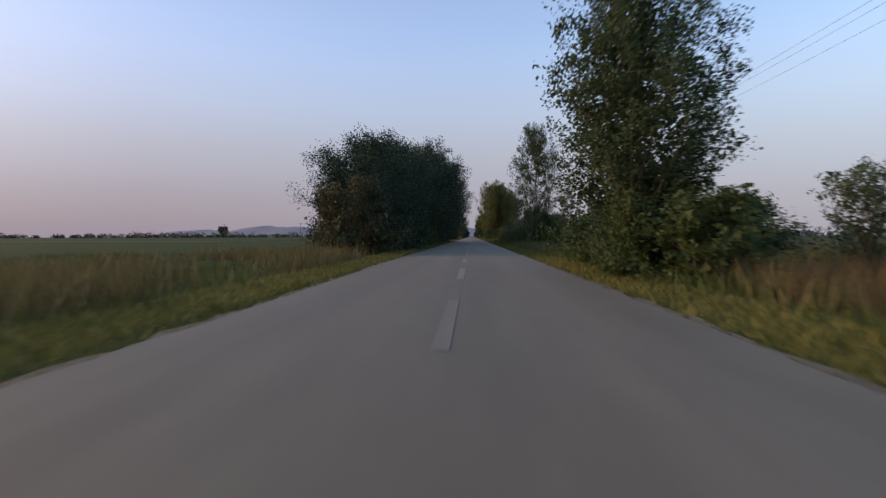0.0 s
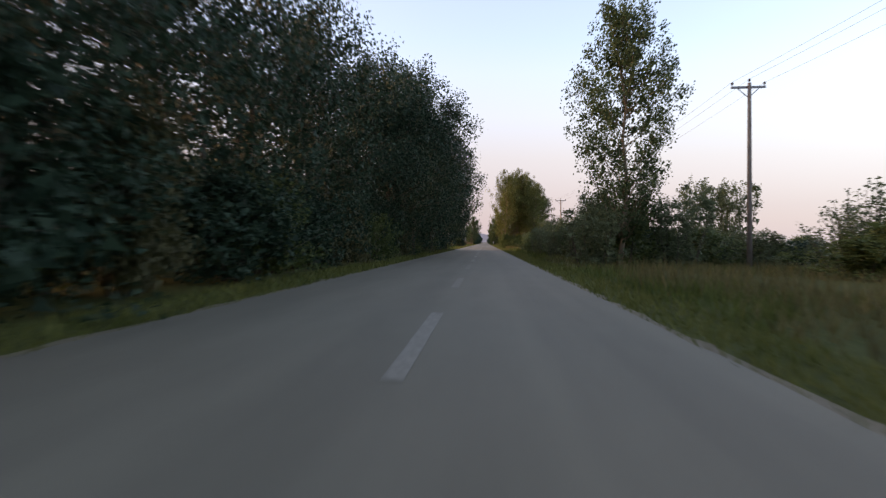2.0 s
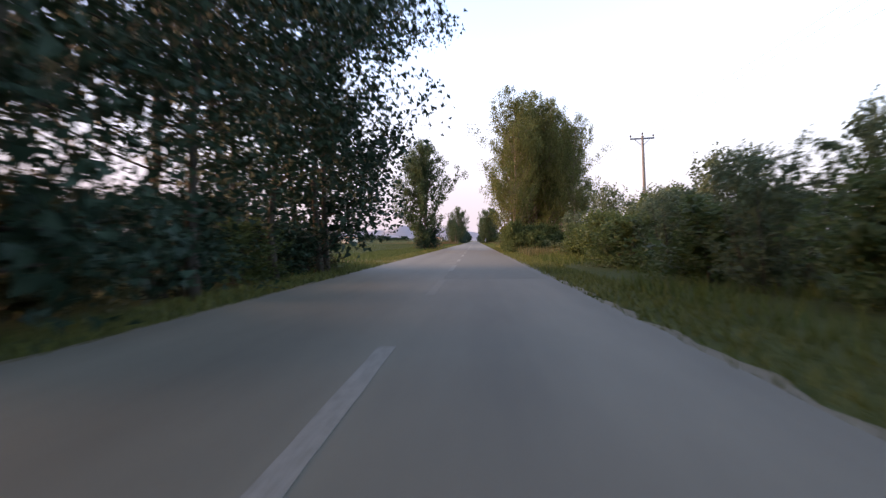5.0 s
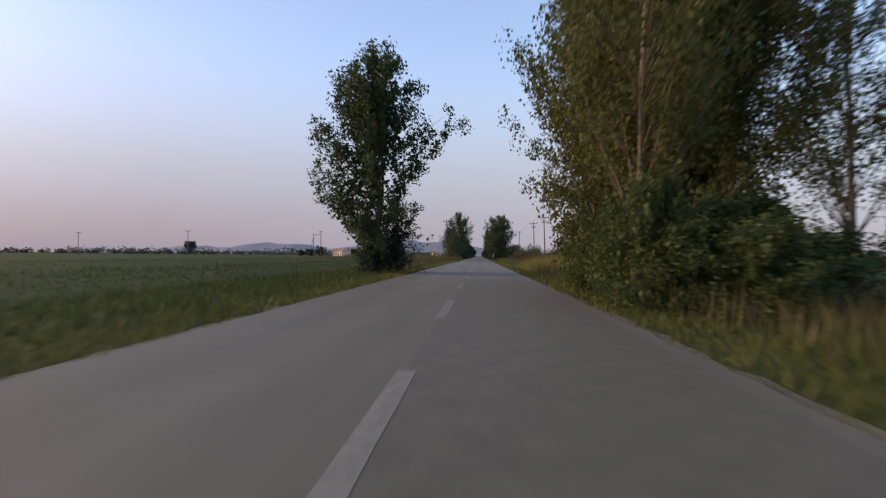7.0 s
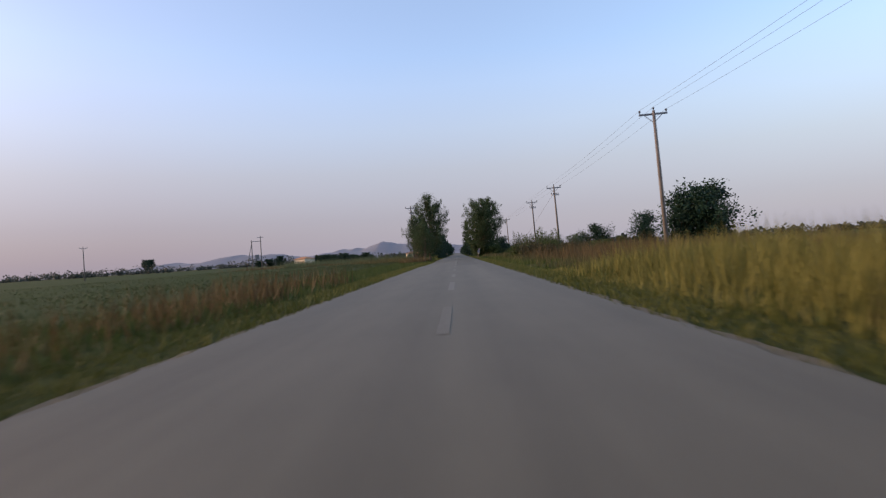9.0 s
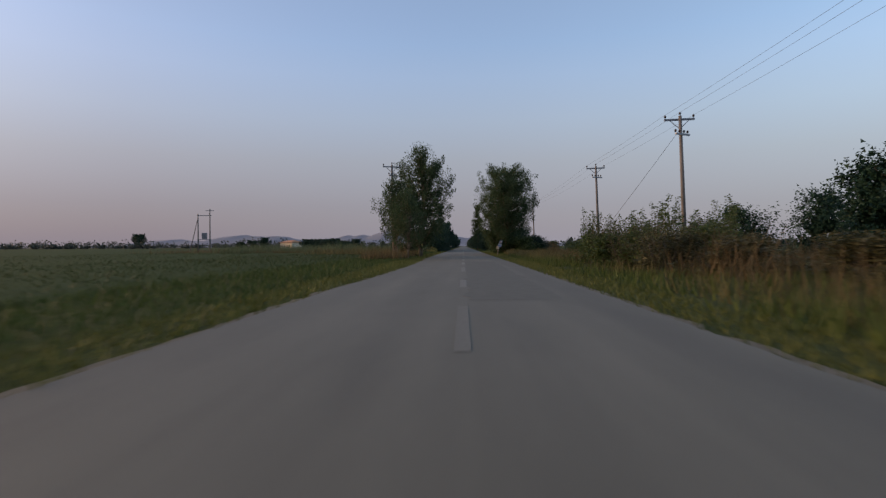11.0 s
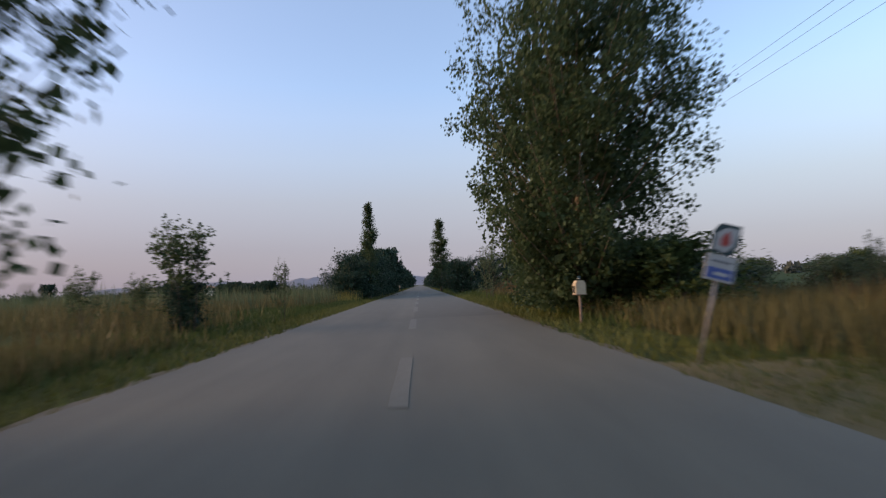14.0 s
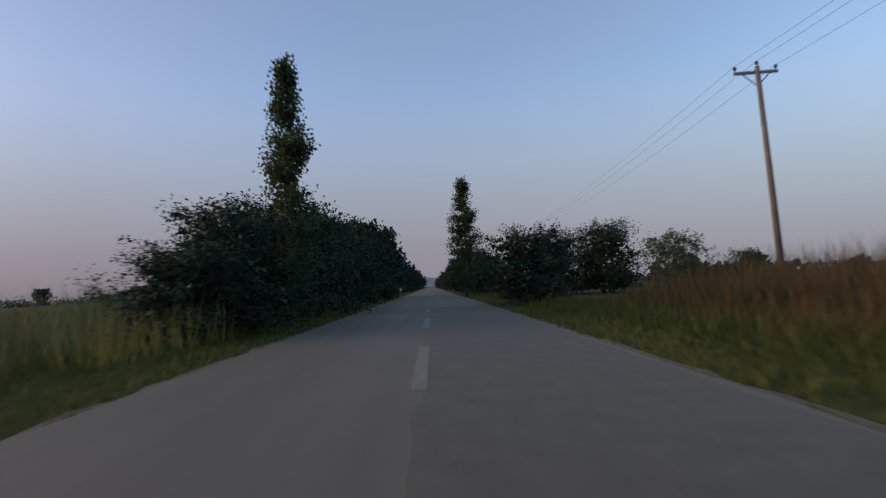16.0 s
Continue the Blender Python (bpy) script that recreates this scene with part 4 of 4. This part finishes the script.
for i, (x, y, w, t) in enumerate([(-6.6, 336.5, 0.72, 0.9), (-5.9, 339.0, 0.9, 1.0), (-6.6, 343.5, 1.1, 1.0), (-5.8, 348.5, 1.0, 0.95), (-6.8, 353.5, 1.1, 0.95), (-6.0, 359.5, 1.0, 0.9), (-6.8, 366, 1.1, 0.95)]):
    put(bush_e if i < 4 else bush_b, x, y, 80 * i, w * 1.15, t * (0.68, 0.92, 1.1, 1.2, 1.4, 1.5, 1.5)[i])
for i, (y, w, t) in enumerate(((350.5, 0.9, 1.0), (358.0, 1.0, 1.1), (367.0, 1.1, 1.2), (377.0, 1.1, 1.3))):
    put(bush_b, -6.1, y, 110 * i, w, t)
for y, w, t in ((366.5, 0.8, 1.15), (377.5, 0.85, 1.25), (388.0, 0.9, 1.4)):
    put(far_tree, -6.0, y, y, w, t)
put(column, -4.9, 341.5, 90, 0.75, 0.76)
settle(far_tree, -7.4, 374, 0, 0.9, 0.95)
for i in range(22):
    y = 383 + i * 9.5 + 0.45 * i * i
    put(far_tree, -6.4 - rng.random(), y, 50 * i, rng.uniform(0.9, 1.15), rng.uniform(1.0, 1.4))
    put(far_tree, 6.4 + rng.random(), y + 9, 90 * i, rng.uniform(0.8, 1.05), rng.uniform(0.7, 1.2))

# ---- grass, weeds, reeds, crop ----
blades("verge_grass", "short yellow-green grass along the road edge", "grass", VERGE_GRASS, 1,
       [(-5.2, -3.8, -2, 345, 95), (-3.8, -3.5, -2, 345, 40), (3.8, 5.2, -2, 345, 95), (3.5, 3.8, -2, 345, 40), (-5.2, -3.6, 345, 480, 20), (3.6, 5.2, 345, 480, 20)], 0.06, 0.24, 0.018, 0.45)
blades("verge_grass", "low grass creeping over the asphalt edge", "grass", VERGE_GRASS, 31,
       [(3.7, 8.5, 286.2, 290.8, 60), (-3.85, -3.3, -2, 20, 110), (-3.85, -3.2, 242, 274, 110)], 0.04, 0.14, 0.018, 0.5)
blades("golden_grass", "short straw-yellow grass along the road edge", "grass", GOLD_GRASS, 32,
       [(-5.6, -3.8, -2, 44, 130), (3.8, 5.6, -2, 30, 110), (-5.0, -4.0, 200, 262, 22), (7.0, 22, 264, 303, 20)], 0.06, 0.22, 0.02, 0.45)
blades("russet_reeds", "russet weeds between the road and the bushes", "weeds", RED_REED, 33,
       [(6.3, 13, 3, 14.5, 46)], 0.4, 1.1, 0.022, 0.28, 0.2)
blades("russet_reeds", "russet weeds on the bank by the dirt track", "weeds", RED_REED, 34,
       [(8.5, 26, 262, 286, 14), (8.5, 26, 291, 304, 14), (-9.2, -5.2, 272, 298, 34)], 0.5, 1.15, 0.026, 0.24, 0.15)
blades("meadow_grass", "short lush green grass at the field edge", "grass", GREEN_GRASS, 12,
       [(-10, -5.0, 120, 345, 46)], 0.12, 0.40, 0.019, 0.35)
blades("meadow_grass", "knee-high green grass and weeds beside the road", "grass", GRASS, 2,
       [(-10, -5.0, -2, 46, 12), (5.0, 9, -2, 150, 40), (5.0, 12, 190, 256, 40), (5.0, 7.4, 256, 345, 40), (-9, -5, 345, 420, 10), (5, 9, 345, 420, 10), (7, 30, 286.6, 290.4, 9), (-30, -7, 134.8, 138.2, 9)], 0.18, 0.55, 0.024, 0.3, 0.25)
blades("dry_weeds", "tall dry brown weeds and thistles", "weeds", DRY_GRASS, 3,
       [(-14, -5.4, -2, 36, 38), (5.6, 11, 8, 60, 18), (5.0, 12, 140, 190, 26), (5.6, 9, 205, 250, 16), (-8.8, -5.3, 273, 297, 70), (-16, -6.5, 300, 338, 16), (5.6, 18, 266, 303, 50), (9, 18, 303, 318, 26), (6.5, 17, 318, 348, 12), (-40, -9, 318, 350, 7)], 0.4, 1.0, 0.024, 0.22, 0.18)
blades("dry_weeds", "knee-high olive-brown grass of the rough meadow", "weeds", DRY_GRASS, 21,
       [(8.5, 20, 26, 84, 16), (20, 40, 30, 84, 8), (5.2, 8.5, 44, 84, 14)], 0.25, 0.75, 0.03, 0.3, 0.15)
blades("meadow_grass", "rough green grass of the meadow", "grass", GRASS, 22,
       [(9, 20, 26, 84, 14), (20, 40, 30, 84, 6)], 0.15, 0.5, 0.03, 0.35, 0.12)
blades("golden_grass", "tall golden-green grass on the roadside bank", "grass", GOLD_GRASS, 4,
       [(4.9, 12, 180, 214, 48)], 0.8, 1.9, 0.02, 0.22, 0.0, 0.0, (4.6, 3.0), (178, 216))
blades("russet_reeds", "dense stand of tall russet reeds", "reeds", RED_REED, 5,
       [(8, 24, 209, 248, 26), (8.5, 14, 2, 14, 26), (8, 13, 128, 146, 20)], 0.7, 1.9, 0.022, 0.22, 0.2)
blades("dry_weeds", "high brown weeds with thin seed heads", "weeds", DRY_GRASS, 13,
       [(-26, -7.2, 302, 324, 9)], 0.9, 1.55, 0.022, 0.18, 0.14)
blades("tall_weeds", "tall grey-green weeds at the edge of the field", "weeds", GREY_LEAF, 8,
       [(-46, -9, 322, 350, 12), (-9, -7, 322, 336, 14)], 1.2, 2.35, 0.03, 0.16, 0.12)
blades("russet_reeds", "tall dense russet reeds on the bank", "reeds", RED_REED, 9,
       [(6.4, 17, 317, 350, 40)], 1.0, 2.75, 0.022, 0.22, 0.0, 0.0, (6.0, 4.2), (314, 352))
blades("golden_grass", "olive-green grass slope below the reeds", "grass", GRASS, 35,
       [(4.8, 8.0, 314, 352, 60)], 0.2, 0.7, 0.022, 0.3, 0.0, 0.0, (4.4, 3.0))
blades("russet_reeds", "low russet weeds on the field edge", "weeds", RED_REED, 15,
       [(-8.5, -5.2, 185, 212, 16), (-62, -10, 322, 400, 3)], 0.6, 1.25, 0.022, 0.22, 0.2)
blades("golden_grass", "bright golden grass clump before the bushes", "grass", GOLD_GRASS, 16,
       [(-7.0, -5.2, 331, 337, 26)], 0.6, 1.4, 0.02, 0.2)
blades("crop_plants", "low green crop plants in the field", "crop", CROP, 6,
       [(-26, -9, -2, 36, 16), (-26, -9, 140, 300, 14), (-60, -26, 120, 330, 4.0), (-26, -9, 300, 345, 10)], 0.10, 0.32, 0.045, 0.5)


# ---- power lines ----
def pole_bm(h, r0, r1):
    v, f = tube([(0, 0, -0.4), (0, 0, h * 0.5), (0, 0, h)], [r0, (r0 + r1) / 2, r1], 10)
    return v, f


def insulator_mesh():
    v, f = tube([(0, 0, 0), (0, 0, 0.08), (0, 0, 0.09), (0, 0, 0.15), (0, 0, 0.16), (0, 0, 0.22), (0, 0, 0.26)], [0.02, 0.02, 0.07, 0.06, 0.085, 0.06, 0.03], 8)
    return mesh_of("insulator", v, f, INSULATOR, True)


INSULATOR_MESH = insulator_mesh()


def utility_pole(x, y, h, turn=0, second=False, lean=0.0):
    ob = thing("utility_pole", x, y, -0.05, "weathered wooden utility pole with a crossarm and insulators" if not second else "wooden utility pole with two crossarms and insulators", "utility pole", "roadside power poles")
    ob.matrix_basis = pose(x, y, -0.05, 0, lean, turn)
    v, f = pole_bm(h, 0.16, 0.10)
    part("pole", mesh_of("pole", v, f, POLE_WOOD, True), None, ob)
    part("crossarm", box_bm(0, 0.14, h - 0.22, 2.0, 0.1, 0.13, 0.012), ARM_STEEL, ob)
    for s in (-1, 1):
        v, f = tube([(0, 0.12, h - 0.85), (s * 0.62, 0.14, h - 0.28)], [0.025, 0.025], 6)
        part("brace", mesh_of("brace", v, f, ARM_STEEL), None, ob)
    for sx in (-0.93, 0.0, 0.93):
        pin = part("insulator", INSULATOR_MESH, None, ob)
        pin.matrix_basis = pose(sx, 0.14 if sx else 0.0, h - 0.16 if sx else h)
    if second:
        part("crossarm", box_bm(0, -0.14, h - 1.25, 1.5, 0.1, 0.12, 0.012, Matrix.Rotation(radians(35), 4, "Z")), ARM_STEEL, ob)
        for sx in (-0.62, -0.2, 0.3, 0.68):
            pin = part("insulator", INSULATOR_MESH, None, ob)
            pin.matrix_basis = pose(sx * 0.82, sx * 0.57 - 0.11, h - 1.2)
    return ob


LINE = [(16.0, -14.0, 10.6), (16.3, 74.5, 11.2), (15.1, 148.0, 9.9), (14.8, 222.0, 10.4), (14.5, 261.0, 9.8), (14.6, 284.8, 9.9), (15.2, 344.6, 10.3), (17.0, 433.5, 10.0), (17.6, 515.0, 10.0)]
for i, (x, y, h) in enumerate(LINE):
    utility_pole(x + 0.036 * h, y, h, 0, 3 < i < 6, -2)


def cable(name, label, a, b, sag, r=0.007):
    a, b = np.array(a), np.array(b)
    k = np.linspace(0, 1, 25)[:, None]
    pts = a * (1 - k) + b * k
    pts[:, 2] -= sag * 4 * (k * (1 - k))[:, 0]
    v, f = tube(pts, [r] * 25, 5)
    return tagged(new(name, mesh_of(name, v, f, WIRE, True)), label, "cable", "power line wires")


for (x0, y0, h0), (x1, y1, h1) in zip(LINE, LINE[1:]):
    for s, dz in ((-0.93, 0.02), (0.0, 0.18), (0.93, 0.02)):
        cable("power_cable", "thin sagging overhead power wire", (x0 + s, y0 + (0.14 if s else 0), h0 + dz), (x1 + s, y1 + (0.14 if s else 0), h1 + dz), ((y1 - y0) / 90) ** 2 * 1.1)
cable("stay_wire", "slanting stay wire of a utility pole", (14.4, 261.0, 8.7), (8.2, 262.5, 0.0), 0.05, 0.012)
utility_pole(-7.6, 285.0, 10.3, 25, True, -1)
for x, y in ((-162.0, 356.0), (-105.0, 336.0)):
    utility_pole(x, y, 9.5, 30)


def transformer_frame(x, y):
    ob = thing("transformer_pole", x, y, -0.05, "two-pole wooden frame with a grey transformer and slanting stay", "utility pole", "", 8)
    for s, h in ((-1.4, 9.4), (1.4, 10.6)):
        v, f = pole_bm(h, 0.17, 0.12)
        leg = part("pole", mesh_of("pole", v, f, POLE_WOOD, True), None, ob)
        leg.matrix_basis = pose(s, 0, 0)
    part("crossarm", box_bm(1.4, 0, 10.2, 2.0, 0.12, 0.14, 0.012), ARM_STEEL, ob)
    part("crossarm", box_bm(0, 0.16, 9.0, 3.4, 0.12, 0.16, 0.012), ARM_STEEL, ob)
    part("platform", box_bm(0, 0, 3.1, 3.2, 0.9, 0.14, 0.012), ARM_STEEL, ob)
    part("transformer", box_bm(0.1, 0, 4.0, 1.1, 0.8, 1.5, 0.06), ARM_STEEL, ob, "grey metal transformer tank")
    v, f = tube([(-1.5, 0, 8.0), (-3.4, 0, -0.1)], [0.09, 0.11], 8)
    part("stay", mesh_of("stay", v, f, POLE_WOOD, True), None, ob)
    return ob


transformer_frame(-63.4, 357.0)


# ---- house in the fields ----
def farm_house(x, y, turn, w, d, h):
    ob = thing("farm_house", x, y, 0.0, "cream farm house with a low orange tile roof", "house", "", turn)
    part("wall", box_bm(0, 0, h / 2, w, d, h, 0.03), PLASTER, ob)
    bm = bmesh.new()
    e, p = 0.5, 1.5
    vs = [bm.verts.new(c) for c in ((-w / 2 - e, -d / 2 - e, h), (w / 2 + e, -d / 2 - e, h), (w / 2 + e, d / 2 + e, h), (-w / 2 - e, d / 2 + e, h), (-w / 2 + 2.5, 0, h + p), (w / 2 - 2.5, 0, h + p),
                                    (-w / 2 - e, -d / 2 - e, h + 0.15), (w / 2 + e, -d / 2 - e, h + 0.15), (w / 2 + e, d / 2 + e, h + 0.15), (-w / 2 - e, d / 2 + e, h + 0.15))]
    for f in ((3, 2, 1, 0), (6, 7, 5, 4), (7, 8, 5), (8, 9, 4, 5), (9, 6, 4), (0, 1, 7, 6), (1, 2, 8, 7), (2, 3, 9, 8), (3, 0, 6, 9)):
        bm.faces.new([vs[i] for i in f])
    part("roof", bm, ROOF_TILE, ob)
    for sx in (-0.36, -0.12, 0.34):
        win = part("window", box_bm(sx * w, -d / 2, 1.7, 1.2, 0.12, 1.3, 0.02), PLASTER, ob)
        part("pane", box_bm(sx * w, -d / 2 - 0.065, 1.7, 1.0, 0.03, 1.1), DARK_GLASS, win)
    part("door", box_bm(0.12 * w, -d / 2 - 0.02, 1.05, 1.0, 0.1, 2.1, 0.02), DARK_BARK, ob)
    return ob


farm_house(-102, 549, -38, 11.5, 8, 3.6)
farm_house(-37, 640, 10, 10, 8, 3.2)


# ---- road signs ----
def marker_plate(x, y, turn):
    ob = thing("marker_plate", x, y, -0.05, "small dirty white plate on a short rusty post", "road sign", "road signs", turn)
    v, f = tube([(0, 0, -0.2), (0, 0, 1.3)], [0.03, 0.03], 8)
    part("post", mesh_of("post", v, f, RUST_POST, True), None, ob)
    plate = part("plate", box_bm(0, -0.04, 1.03, 0.32, 0.012, 0.42, 0.004), SIGN_CREAM, ob, "yellowed plate")
    for sx in (-0.15, 0.15):
        part("border", box_bm(sx, -0.048, 1.03, 0.025, 0.01, 0.42), SIGN_WHITE, plate)
    for sz in (0.83, 1.23):
        part("border", box_bm(0, -0.048, sz, 0.275, 0.01, 0.025), SIGN_WHITE, plate)
    return ob


def shrine_box(x, y, turn):
    """A little wayside shrine: a tan box with sloped shoulders and an open niche, on a post."""
    ob = thing("wayside_shrine", x, y, -0.05, "small tan wayside shrine box on a short post", "shrine", "", turn)
    ob.matrix_basis = pose(x, y, -0.05, 0, 0, turn) @ Matrix.Diagonal((0.74, 0.74, 0.87, 1))
    v, f = tube([(0, 0, -0.2), (0, 0, 0.97)], [0.045, 0.04], 8)
    part("post", mesh_of("post", v, f, RUST_POST, True), None, ob)
    bm = bmesh.new()
    rim = [(-0.19, 0.0), (0.19, 0.0), (0.19, 0.33), (0.12, 0.43), (-0.12, 0.43), (-0.19, 0.33)]
    ends = [[bm.verts.new((px, py, 0.94 + pz)) for px, pz in rim] for py in (-0.16, 0.16)]
    bm.faces.new(ends[0])
    bm.faces.new(ends[1][::-1])
    for i in range(6):
        j = (i + 1) % 6
        bm.faces.new((ends[0][j], ends[0][i], ends[1][i], ends[1][j]))
    bmesh.ops.bevel(bm, geom=bm.edges[:], offset=0.008, segments=2, affect="EDGES")
    body = part("body", bm, SIGN_CREAM, ob, "tan painted sheet-metal box")
    part("base_plate", box_bm(0, 0, 0.935, 0.42, 0.36, 0.02, 0.004), RUST_POST, ob)
    part("niche", box_bm(-0.192, 0, 1.09, 0.012, 0.2, 0.22), DARK_GLASS, body, "dark glazed niche")
    for sy in (-0.11, 0.11):
        part("niche_frame", box_bm(-0.197, sy, 1.09, 0.02, 0.022, 0.26, 0.004), SIGN_CREAM, body)
    for sz in (0.97, 1.215):
        part("niche_ledge", box_bm(-0.205, 0, sz, 0.035, 0.25, 0.02, 0.004), SIGN_CREAM, body)
    v, f = tube([(0, 0, 1.37), (0, 0, 1.42), (0, 0, 1.425), (0, 0, 1.44), (0, 0, 1.445), (0, 0, 1.5), (0, 0, 1.52)], [0.05, 0.03, 0.055, 0.055, 0.045, 0.045, 0.02], 10)
    part("finial", mesh_of("finial", v, f, SIGN_TEAL, True), None, ob, "dark rounded knob")
    part("finial_ring", disc_flat(0.062, 0.014, 1.432), SIGN_WHITE, ob, "white ring under the knob")
    return ob


def disc_flat(r, depth, z):
    bm = bmesh.new()
    bmesh.ops.create_cone(bm, cap_ends=True, segments=20, radius1=r, radius2=r, depth=depth, matrix=Matrix.Translation((0, 0, z)))
    return bm


def slab_bm(outline, y, depth):
    """A flat plate in the x-z plane with a given outline."""
    bm = bmesh.new()
    front = [bm.verts.new((px, y, pz)) for px, pz in outline]
    back = [bm.verts.new((px, y + depth, pz)) for px, pz in outline]
    n = len(outline)
    bm.faces.new(front)
    bm.faces.new(back[::-1])
    for i in range(n):
        bm.faces.new((front[(i + 1) % n], front[i], back[i], back[(i + 1) % n]))
    return bm


def advert_sign(x, y, lean):
    ob = thing("advert_sign", x, y, -0.05, "leaning post with a red emblem plate over a blue plate", "sign", "road signs")
    ob.matrix_basis = pose(x, y, -0.05, 0, lean, 0)
    v, f = tube([(0, 0, -0.3), (0, 0, 1.85)], [0.022, 0.022], 8)
    part("post", mesh_of("post", v, f, ARM_STEEL, True), None, ob, "thin grey steel post")
    board = part("board", slab_bm([(-0.18, 1.56), (0.1, 1.55), (0.2, 1.72), (0.19, 1.99), (-0.1, 1.98), (-0.19, 1.85)], -0.035, 0.014), SIGN_TEAL, ob, "dark upper board")
    plate = part("emblem_plate", slab_bm([(-0.15, 1.61), (0.02, 1.58), (0.13, 1.7), (0.17, 1.94), (-0.02, 1.93), (-0.15, 1.82)], -0.042, 0.006), SIGN_WHITE, board, "off-white emblem plate")
    part("emblem", slab_bm([(-0.06, 1.68), (0.03, 1.66), (0.07, 1.74), (0.05, 1.83), (0.01, 1.89), (-0.03, 1.83), (-0.07, 1.76)], -0.047, 0.004), SIGN_RED, plate)
    low = part("plate", box_bm(0, -0.035, 1.36, 0.42, 0.016, 0.36, 0.004), SIGN_WHITE, ob, "lower plate, grey-white above and blue below")
    band = part("band", box_bm(0, -0.046, 1.285, 0.36, 0.006, 0.15), SIGN_BLUE, low)
    part("bar", box_bm(0.02, -0.051, 1.28, 0.2, 0.004, 0.045), SIGN_WHITE, band)
    part("bar", box_bm(0, -0.046, 1.45, 0.28, 0.004, 0.03), ARM_STEEL, low)
    return ob


shrine_box(4.72, 297.9, 5)
advert_sign(4.12, 290.4, 16)
marker_plate(-3.85, 397.0, 0)
